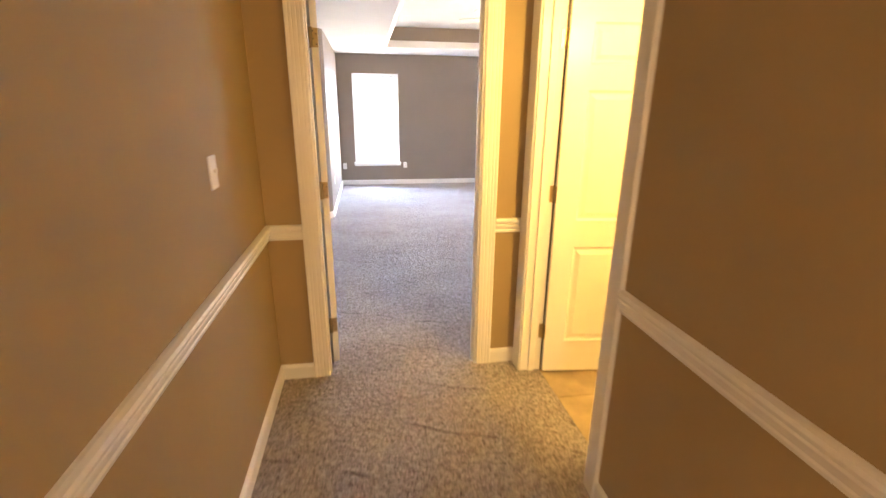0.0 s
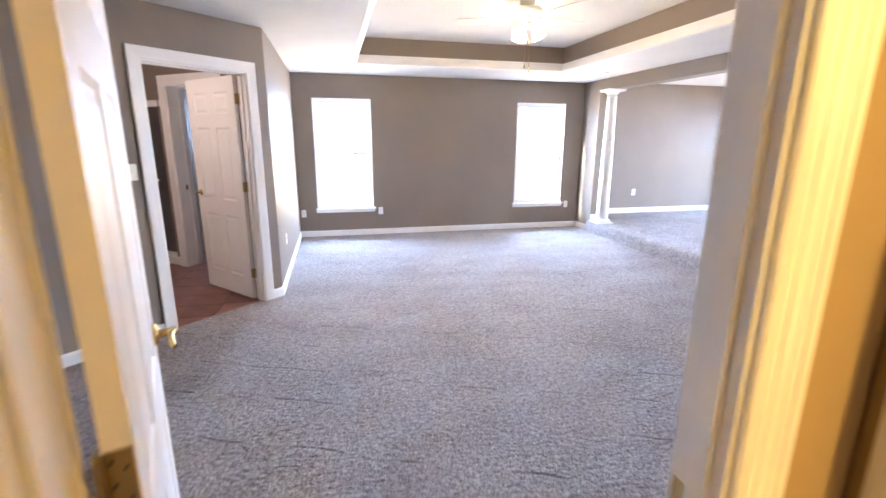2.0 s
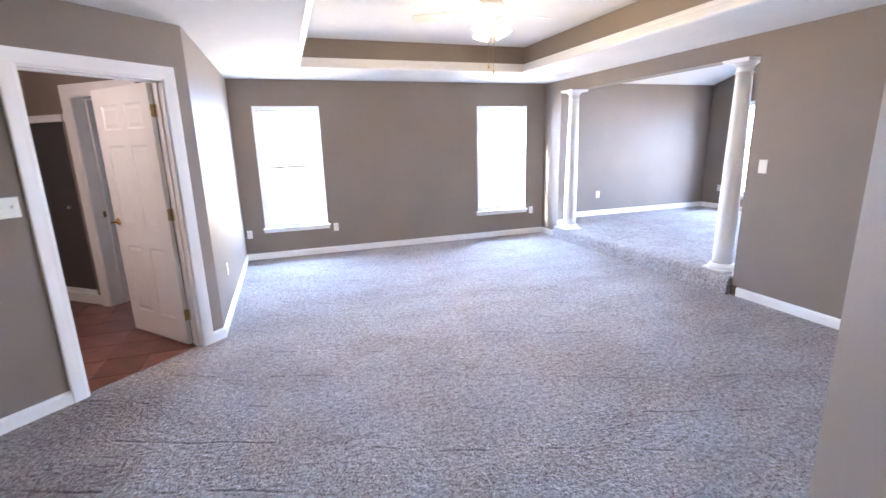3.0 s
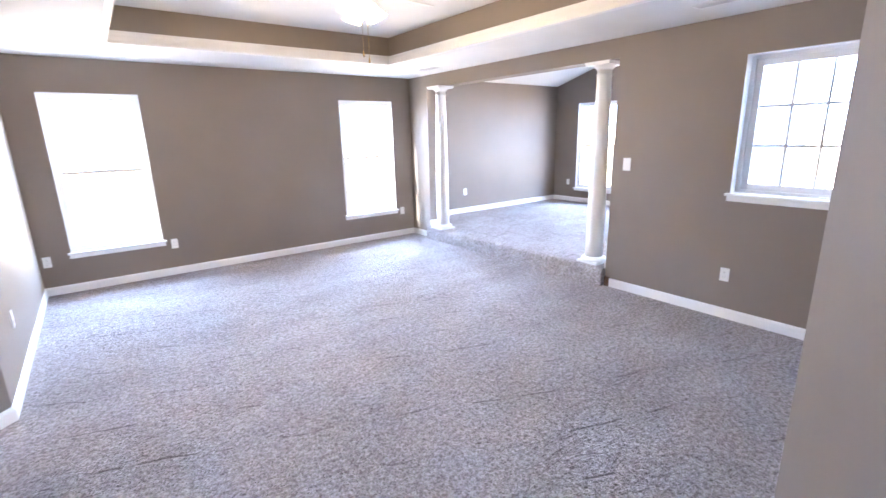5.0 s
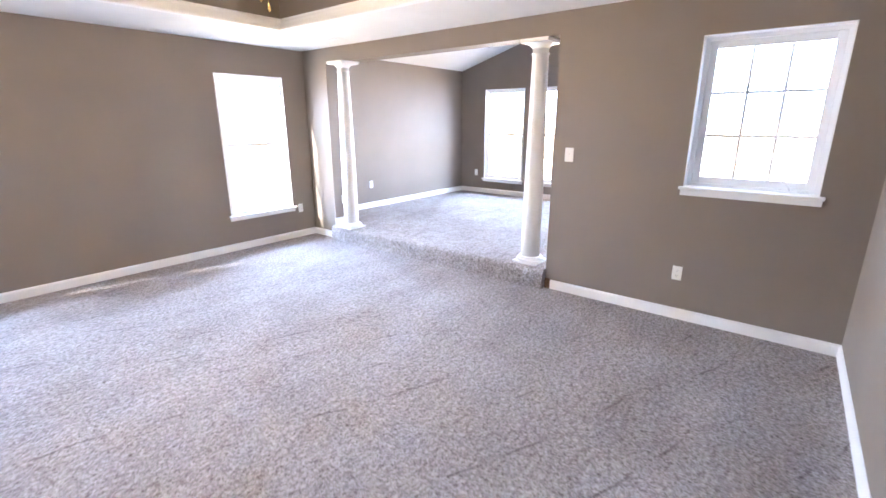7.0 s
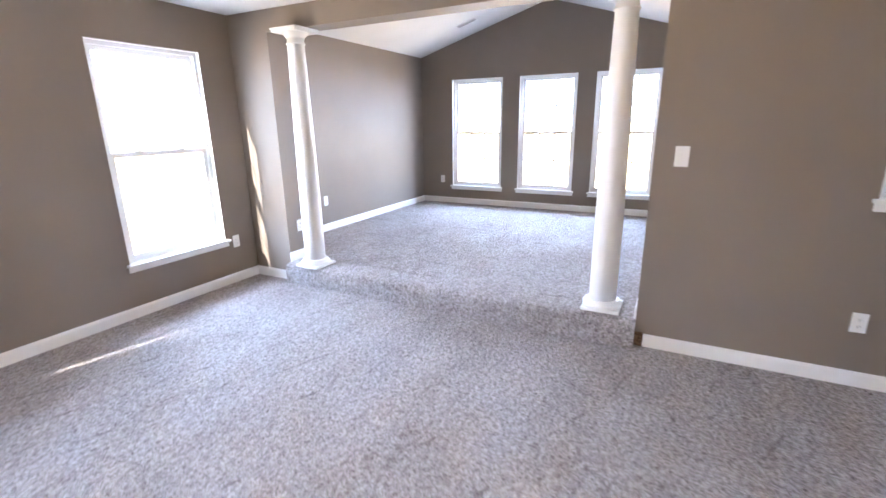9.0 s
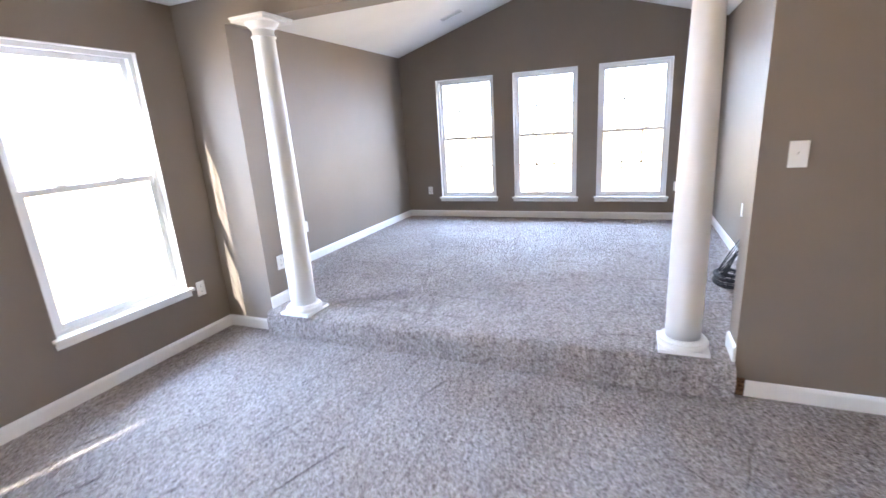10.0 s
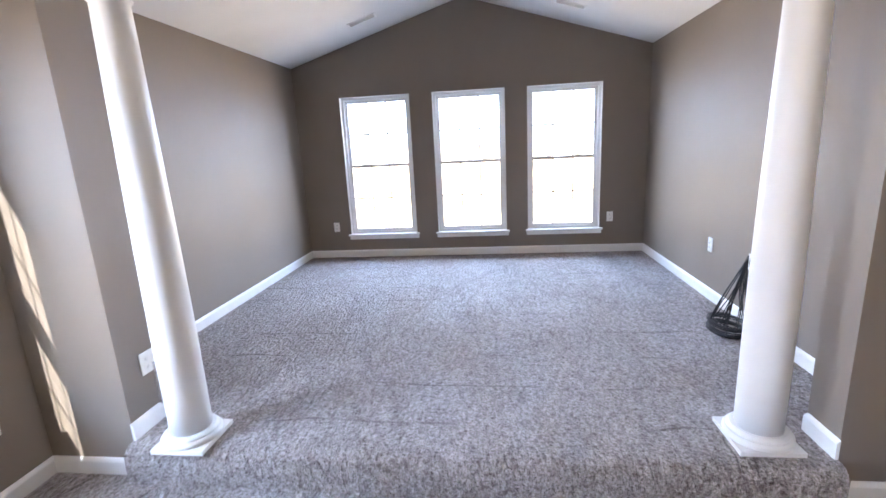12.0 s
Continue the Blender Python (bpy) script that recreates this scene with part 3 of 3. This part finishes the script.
casing(WP, WQ, 0.110, 0.880, 2.075, [(a * 1.2, b) for a, b in FLAT_CASING])
structure("strike_plate", box(0.1195, 0.1215, 0.09, 0.12, 0.92, 0.98, m=along(WP, WQ)), BRASS)


def shower():
    """A glazed shower front: curb, white header rail, posts and a dark pane with a knob."""
    m = along((sl.x, sl.y), WP)
    ob = thing("shower_enclosure", m, "white framed shower front with dark glass on a low curb", "shower")
    part("curb", box(0.2, 1.598, 0.0, 0.11, 0.0, 0.10, 0.008), TRIM, ob)
    part("header_rail", box(0.2, 1.598, 0.02, 0.07, 1.86, 1.93, 0.004), VINYL, ob)
    part("bottom_rail", box(0.2, 1.598, 0.035, 0.06, 0.10, 0.145, 0.003), VINYL, ob, "pale metal bottom rail")
    part("pane", box(0.2, 1.598, 0.045, 0.051, 0.145, 1.86), UNLIT_SHOWER, ob, "dark shower pane")
    part("knob", lathe(bmesh.new(), [(0.004, 0), (0.006, 0.015), (0.015, 0.02), (0.015, 0.03), (0.006, 0.034)], 16, Matrix.Translation((1.33, 0.045, 1.02)) @ Matrix.Rotation(radians(90), 4, "X")), VINYL, ob, smooth=True)
    return ob


shower()

# baseboards
dd = lambda s: tuple((along(DIAG_END, CORNER) @ Vector((s, 0, 0)))[:2])
baseboard([(WEST_X, 3.08), DIAG_END, dd(DOOR_S[0] - 0.085)])
baseboard([dd(DOOR_S[1] + 0.085), CORNER, (-0.56, FAR_Y), (EAST_X, FAR_Y), (EAST_X, OPEN_N)])
# mottled brown block fills the gap where the baseboard stops short
MOTTLED_BROWN = material("mottled_brown", (0.13, 0.08, 0.05), 0.9)
base(MOTTLED_BROWN, ramp(MOTTLED_BROWN, noise_node(MOTTLED_BROWN, 60, 4).outputs[0], [(0.35, (0.07, 0.042, 0.028)), (0.65, (0.2, 0.125, 0.08))]).outputs[0])
structure("trim_step_end", box(EAST_X - 0.014, EAST_X - 0.001, OPEN_S - 0.055, OPEN_S + 0.01, 0.0, 0.10, 0.003), MOTTLED_BROWN)
baseboard([(EAST_X, OPEN_S - 0.055), (EAST_X, SOUTH_E), (ENTRY_X, SOUTH_Y), (0.915, 3.08), (0.635, 3.08)])
baseboard([(-0.427, 3.08), (WEST_X, 3.08)])
baseboard([(EAST_X - 0.005, OPEN_N), (4.40, OPEN_N), (4.40, SUN_N), (SUN_X, SUN_N), (SUN_X, SUN_S), (4.40, SUN_S), (4.40, OPEN_S), (EAST_X - 0.005, OPEN_S)], STEP)
baseboard([(HALL_L, -3.0), (HALL_L, 2.98), (-0.427, 2.98)])
baseboard([(0.635, 2.98), (HALL_R, 2.98), (HALL_R, SB[1] + 0.085)])
baseboard([(HALL_R, SB[0] - 0.085), (HALL_R, -3.0)])
chair_rail([(HALL_L, -3.0), (HALL_L, 2.98), (-0.427, 2.98)])
chair_rail([(0.635, 2.98), (HALL_R, 2.98), (HALL_R, SB[1] + 0.085)])
chair_rail([(HALL_R, SB[0] - 0.085), (HALL_R, -3.0)])


# ---- windows ----
def window(name, m, w, h, depth, casement=False, bar=0.003):
    """m: origin at the opening's lower left as seen from the room, x across, y outwards, z up. depth: how deep the frame sits."""
    ob = new(name)
    ob.matrix_world = m
    tagged(ob, kind="structure")
    f = 0.035
    bm = bmesh.new()
    for a, b, c, d in ((0, f, 0, h), (w - f, w, 0, h), (f, w - f, 0, f), (f, w - f, h - f, h)):
        add_box(bm, a, b, depth, depth + 0.07, c, d)
    part("window_frame", bm, VINYL, ob)
    # painted liner of the reveal
    bm = bmesh.new()
    for a, b, c, d in ((0, 0.006, 0.0, h), (w - 0.006, w, 0.0, h), (0.006, w - 0.006, h - 0.006, h)):
        add_box(bm, a, b, 0.001, depth, c, d)
    part("window_liner", bm, TRIM, ob)

    def sash(label, z0, z1, y, nx, nz, bar, s=0.038):
        bm = bmesh.new()
        for a, b, c, d in ((f, f + s, z0, z1), (w - f - s, w - f, z0, z1), (f + s, w - f - s, z0, z0 + s), (f + s, w - f - s, z1 - s, z1)):
            add_box(bm, a, b, y, y + 0.03, c, d, 0.003)
        frame_part = part("window_sash", bm, VINYL, ob)
        gx0, gx1, gz0, gz1 = f + s, w - f - s, z0 + s, z1 - s
        for k in range(1, nx):
            x = gx0 + (gx1 - gx0) * k / nx
            part("muntin", box(x - bar / 2, x + bar / 2, y + 0.011, y + 0.017, gz0, gz1), VINYL, frame_part)
        for k in range(1, nz):
            z = gz0 + (gz1 - gz0) * k / nz
            part("muntin", box(gx0, gx1, y + 0.0105, y + 0.0175, z - bar / 2, z + bar / 2), VINYL, frame_part)
        g = part("pane", box(gx0 - 0.004, gx1 + 0.004, y + 0.019, y + 0.022, gz0 - 0.004, gz1 + 0.004), GLASS, frame_part)
        g.visible_shadow = False
        return frame_part

    if casement:
        sash("sash", f, h - f, depth + 0.02, 3, 3, 0.022, 0.05)
        bm = bmesh.new()
        add_box(bm, w * 0.70, w * 0.84, depth - 0.035, depth + 0.0, 0.004, 0.024, 0.004)
        tube(bm, [(w * 0.80, depth - 0.02, 0.024), (w * 0.79, depth - 0.05, 0.05), (w * 0.755, depth - 0.055, 0.085), (w * 0.735, depth - 0.055, 0.105)], 0.006, 8)
        part("window_crank", bm, VINYL, ob)
        bm = bmesh.new()
        tube(bm, [(0.038, depth - 0.004, 0.12), (0.045, depth - 0.03, 0.135), (0.047, depth - 0.03, 0.18), (0.040, depth - 0.012, 0.20)], 0.006, 8)
        part("window_latch", bm, VINYL, ob)
    else:
        half = h / 2 + 0.018
        lower = sash("lower", f, half + 0.018, depth + 0.008, 3, 2, bar)
        sash("upper", half - 0.018, h - f, depth + 0.0385, 3, 2, bar)
        for x in (w * 0.30, w * 0.70):
            bm = box(x - 0.028, x + 0.028, depth + 0.008, depth + 0.036, half + 0.018, half + 0.030, 0.003)
            part("sash_lock", bm, VINYL, lower)
    # stool and apron
    bm = bmesh.new()
    add_box(bm, 0.001, w - 0.001, 0.0, depth, -0.004, 0.012)
    add_box(bm, -0.025, w + 0.030, -0.045, 0.0, -0.010, 0.012, 0.004)
    add_box(bm, -0.015, w + 0.020, -0.016, 0.0, -0.055, -0.010, 0.003)
    part("window_sill", bm, TRIM, ob)
    return ob


for k, (a, b) in enumerate((W1, W2)):
    window(f"window_{k + 1}", pose(a, FAR_Y, WIN_Z[0]), b - a, WIN_Z[1] - WIN_Z[0], 0.035)
window("window_3", pose(EAST_X, W3[1], W3[2], 0, 0, -90), W3[1] - W3[0], W3[3] - W3[2], 0.085, casement=True)
for k, (a, b) in enumerate(S_WIN):
    window(f"window_{k + 4}", pose(SUN_X, b, S_Z[0], 0, 0, -90), b - a, S_Z[1] - S_Z[0], 0.045, bar=0.020)


# ---- columns ----
def column(label):
    ob = thing("column", Matrix(), label, "column", "columns of the wide opening")
    h = BEAM - STEP
    part("plinth", box(-0.130, 0.130, -0.130, 0.130, 0, 0.022, 0.002), TRIM, ob)
    r0, r1 = 0.094, 0.071
    b = [(0.01, 0.022), (0.132, 0.022), (0.136, 0.030), (0.136, 0.042), (0.130, 0.050), (0.122, 0.053), (0.122, 0.060), (0.116, 0.066), (0.110, 0.070), (0.01, 0.070)]
    part("base_moulding", lathe(bmesh.new(), b, 48), TRIM, ob, smooth=False)
    shaft = [(0.01, 0.070)] + [(r0 + (r1 - r0) * max(0, (t - 0.25) / 0.75) ** 1.3, 0.070 + t * (h - 0.195)) for t in [k / 12 for k in range(13)]]
    top = h - 0.125
    shaft += [(r1 + 0.008, top), (r1 + 0.011, top + 0.006), (r1 + 0.008, top + 0.012), (r1, top + 0.014), (r1, top + 0.050), (0.01, top + 0.050)]
    part("shaft", lathe(bmesh.new(), shaft, 48), TRIM, ob, smooth=True)
    cap = [(0.01, top + 0.050), (r1 + 0.006, top + 0.050), (r1 + 0.008, top + 0.058), (r1 + 0.016, top + 0.064), (r1 + 0.030, top + 0.078), (r1 + 0.040, top + 0.092), (0.01, top + 0.092)]
    part("capital", lathe(bmesh.new(), cap, 48), TRIM, ob)
    part("abacus", add_box(box(-0.135, 0.135, -0.135, 0.135, top + 0.092, top + 0.110, 0.002), -0.142, 0.142, -0.142, 0.142, top + 0.110, h, 0.002), TRIM, ob)
    return ob


col = column("white turned wooden column with a square plinth on the carpeted step")
col.matrix_world = pose(4.240, 9.09, STEP)
copy_thing(col, pose(4.340, 6.463, STEP))


# ---- ceiling fan ----
def ceiling_fan():
    fan = thing("ceiling_fan", pose(FAN[0], FAN[1], TRAY_Z), "white five-blade ceiling fan with a lit three-shade lamp", "ceiling fan")
    part("canopy", lathe(bmesh.new(), [(0.01, 0), (0.070, 0), (0.074, -0.008), (0.072, -0.050), (0.066, -0.066), (0.01, -0.068)]), FANWHITE, fan, smooth=True)
    part("motor_housing", lathe(bmesh.new(), [(0.02, -0.066), (0.080, -0.070), (0.128, -0.082), (0.142, -0.098), (0.142, -0.122), (0.128, -0.138), (0.090, -0.148), (0.02, -0.150)], 40), FANWHITE, fan, smooth=True)
    part("switch_housing", lathe(bmesh.new(), [(0.02, -0.148), (0.058, -0.150), (0.060, -0.185), (0.050, -0.195), (0.02, -0.196)], 32), FANWHITE, fan, smooth=True)
    for k in range(5):
        a = 4 + 72 * k
        m = Matrix.Rotation(radians(a), 4, "Z")
        bm = bmesh.new()
        add_box(bm, 0.10, 0.22, -0.016, 0.016, -0.166, -0.160, 0.002, m=m)
        add_box(bm, 0.17, 0.25, -0.035, 0.035, -0.168, -0.164, 0.001, m=m)
        part("blade_iron", bm, FANWHITE, fan)
        bm = bmesh.new()
        outline = [(0.19, -0.052), (0.40, -0.062), (0.60, -0.066), (0.645, -0.058), (0.665, -0.030), (0.668, 0.0), (0.665, 0.030), (0.645, 0.058), (0.60, 0.066), (0.40, 0.062), (0.19, 0.052)]
        prism(bm, outline, -0.0035, 0.0035)
        bmesh.ops.transform(bm, matrix=m @ Matrix.Translation((0, 0, -0.158)) @ Matrix.Rotation(radians(12), 4, "X"), verts=bm.verts)
        part("blade", bm, FANWHITE, fan)
    part("lamp_hub", lathe(bmesh.new(), [(0.01, -0.194), (0.05, -0.198), (0.058, -0.222), (0.045, -0.245), (0.01, -0.252)], 24), FANWHITE, fan, smooth=True)
    for k in range(3):
        a = 100 + 120 * k
        m = Matrix.Rotation(radians(a), 4, "Z") @ Matrix.Translation((0.070, 0, -0.235)) @ Matrix.Rotation(radians(-28), 4, "Y")
        bm = bmesh.new()
        lathe(bm, [(0.012, 0.0), (0.022, -0.005), (0.030, -0.03), (0.042, -0.06), (0.055, -0.09), (0.070, -0.115), (0.067, -0.115), (0.050, -0.085), (0.010, -0.03)], 24, m)
        ob = part("shade", bm, SHADE, fan, "glowing frosted bell shade", smooth=True)
        ob.visible_shadow = False
    for dx, low in ((-0.02, -0.605), (0.025, -0.645)):
        bm = bmesh.new()
        lathe(bm, [(0.0018, low + 0.03), (0.0018, -0.24)], 6, Matrix.Translation((dx, -0.03, 0)))
        lathe(bm, [(0.001, low + 0.045), (0.006, low + 0.034), (0.008, low + 0.010), (0.001, low)], 10, Matrix.Translation((dx, -0.03, 0)))
        part("pull_chain", bm, BRASS, fan, "thin brass pull chain")
    return fan


ceiling_fan()


# ---- plates, vents ----
def wall_plate(m, label, category, kind="outlet", w=0.072, h=0.116):
    """m: centre on the wall's face, x across, z up, y into the wall."""
    ob = thing("light_switch" if kind == "switch" else ("cable_plate" if kind == "cable" else "power_outlet"), m, label, category)
    part("plate", box(-w / 2, w / 2, -0.006, 0, -h / 2, h / 2, 0.002), PLATE, ob)
    if kind == "outlet":
        for z in (-0.020, 0.020):
            part("socket", box(-0.016, 0.016, -0.008, -0.005, z - 0.014, z + 0.014, 0.002), PLATE, ob)
            bm = bmesh.new()
            for x in (-0.006, 0.006):
                add_box(bm, x - 0.001, x + 0.001, -0.0085, -0.0075, z - 0.003, z + 0.006)
            add_box(bm, -0.002, 0.002, -0.0085, -0.0075, z - 0.010, z - 0.006)
            part("socket_slot", bm, SLOT, ob)
    elif kind == "switch":
        n = max(1, round(w / 0.05) - 0) if w > 0.1 else 1
        for k in range(n):
            x = (k - (n - 1) / 2) * 0.046
            part("toggle", box(x - 0.004, x + 0.004, -0.018, -0.005, -0.001, 0.012, 0.001), PLATE, ob)
    else:
        part("brush_plate", box(-0.018, 0.018, -0.008, -0.005, -0.03, 0.03, 0.002), SLOT, ob)
    return ob


for x, z in ((-0.492, 0.370), (0.705, 0.383), (3.985, 0.402)):
    wall_plate(pose(x, FAR_Y, z), "white duplex outlet low on the taupe wall", "power outlet")
wall_plate(pose(EAST_X, 5.08, 0.386, 0, 0, -90), "white duplex outlet below the small window", "power outlet")
wall_plate(pose(EAST_X, 6.065, 1.28, 0, 0, -90), "white single toggle switch beside the wide opening", "light switch", "switch", 0.078, 0.122)
for s, z, lab, k, w in ((1.205, 1.275, "white double toggle switch beside the bathroom door", "switch", 0.118), (1.50, 0.41, "white duplex outlet low on the diagonal wall", "outlet", 0.072)):
    wall_plate(along(DIAG_END, CORNER, z) @ pose(DL - s, 0, 0), lab, "light switch" if k == "switch" else "power outlet", k, w, 0.118)
wall_plate(pose(-0.56, 7.73, 0.43, 0, 0, 90), "white duplex outlet on the side wall", "power outlet")
wall_plate(pose(SUN_X, 9.585, 0.580, 0, 0, -90), "white duplex outlet beside the sun room windows", "power outlet")
wall_plate(pose(SUN_X, 6.255, 0.612, 0, 0, -90), "white duplex outlet beside the sun room windows", "power outlet")
wall_plate(pose(6.243, SUN_S, 0.633, 0, 0, 180), "white duplex outlet on the sun room side wall", "power outlet")
wall_plate(pose(5.635, SUN_S, 0.640, 0, 0, 180), "white cable plate with black cables hanging out", "cable plate", "cable")
wall_plate(pose(5.305, SUN_S, 0.648, 0, 0, 180), "white duplex outlet low on the wall beside the coiled cables", "power outlet")
wall_plate(pose(5.41, SUN_N, 0.57), "white duplex outlet on the sun room side wall", "power outlet")
wall_plate(pose(4.370, OPEN_N, 0.525), "white duplex outlet in the reveal behind the column", "power outlet")
wall_plate(pose(HALL_L, 2.26, 1.302, 0, 0, 90), "white single toggle switch in the hall", "light switch", "switch")


def vent(m, label, w=0.30, h=0.12):
    """A ceiling register; m: centre on the ceiling, z down out of it."""
    ob = thing("ceiling_vent", m, label, "air vent")
    bm = bmesh.new()
    for a, b, c, d in ((-w / 2, w / 2, -h / 2, -h / 2 + 0.016), (-w / 2, w / 2, h / 2 - 0.016, h / 2), (-w / 2, -w / 2 + 0.016, -h / 2 + 0.016, h / 2 - 0.016), (w / 2 - 0.016, w / 2, -h / 2 + 0.016, h / 2 - 0.016)):
        add_box(bm, a, b, c, d, 0.0, 0.006)
    part("frame", bm, TRIM, ob)
    part("backing", box(-w / 2 + 0.016, w / 2 - 0.016, -h / 2 + 0.016, h / 2 - 0.016, 0.0, 0.001), SLOT, ob)
    for k in range(6):
        y = -h / 2 + 0.024 + k * (h - 0.048) / 5
        part("slat", box(-w / 2 + 0.016, w / 2 - 0.016, -0.0008, 0.0008, -0.0025, 0.0025, m=Matrix.Translation((0, y, 0.004)) @ Matrix.Rotation(radians(20), 4, "X")), TRIM, ob)
    return ob


wall_plate(pose(-1.785, 8.82, 1.25, 0, 0, 90), "white toggle switch in the inner bathroom", "light switch", "switch")


def cable_bundle():
    """Many thin black cables hanging out of a plate and looped in a flat coil on the carpet."""
    ob = thing("cable_bundle", pose(5.635, SUN_S + 0.01, STEP), "thin black cables hanging from a wall plate, coiled on the carpet", "cables")
    rnd = random.Random(4)
    cx, cy = -0.115, 0.165
    for k in range(20):
        a = radians(rnd.uniform(60, 290))
        ex, ey = cx + 0.155 * math.cos(a), cy + 0.105 * math.sin(a)
        bow = rnd.uniform(0.0, 0.05)
        pts = []
        for i in range(13):
            t = i / 12
            pts.append((ex * t ** 1.3 + rnd.uniform(-0.003, 0.003), 0.015 + (ey - 0.015) * t ** 1.5 + bow * math.sin(math.pi * t), 0.45 * (1 - t) ** 1.1 + 0.05))
        part("cable", tube(bmesh.new(), pts, 0.0034, 5), BLACK, ob)
    for k in range(30):
        layer = k % 2
        ox, oy = cx + rnd.uniform(-0.012, 0.012), cy + rnd.uniform(-0.010, 0.010)
        ra, rb = rnd.uniform(0.138, 0.168), rnd.uniform(0.086, 0.112)
        z0, tilt, ph = (0.012, 0.062)[layer] + rnd.uniform(-0.004, 0.014), rnd.uniform(-0.012, 0.012), rnd.uniform(0, 6)
        pts = [(ox + ra * math.cos(a), oy + rb * math.sin(a), max(0.005, z0 + tilt * math.cos(a + ph))) for a in [ph + 2 * math.pi * i / 28 * 1.02 for i in range(29)]]
        part("cable_loop", tube(bmesh.new(), pts, 0.0038, 5), BLACK, ob)
    return ob


cable_bundle()


wall_plate(along((EAST_X, SOUTH_E), (ENTRY_X, SOUTH_Y), 1.0) @ pose(2.01, 0, 0), "white single toggle switch on the bedroom wall near the hall door", "light switch", "switch")
vent(pose(3.83, 8.80, CEILING, 180, 0, 90), "white metal register in the bedroom ceiling")
vent(pose(3.70, 5.17, CEILING, 180, 0, 90), "white metal register in the bedroom ceiling")
SL = math.degrees(math.atan((RIDGE - EAVE) / (MID - SUN_S)))
vent(pose(7.35, 8.90, EAVE + (SUN_N - 8.90) * math.tan(radians(SL)), 180 - SL, 0, 0) @ Matrix.Rotation(radians(90), 4, "Z"), "white metal register in the sloping sun room ceiling")
vent(pose(7.30, 6.83, EAVE + (6.83 - SUN_S) * math.tan(radians(SL)), 180 + SL, 0, 0) @ Matrix.Rotation(radians(90), 4, "Z"), "white metal register in the sloping sun room ceiling")

# tiled floors, last
tiled_floor(-4.2, -0.62, 5.07, 10.0, 0.3115, TERRACOTTA, "floor_bath")
tiled_floor(0.915, 2.60, 0.90, 2.99, 0.333, BEIGE_TILE, "floor_side_bath")
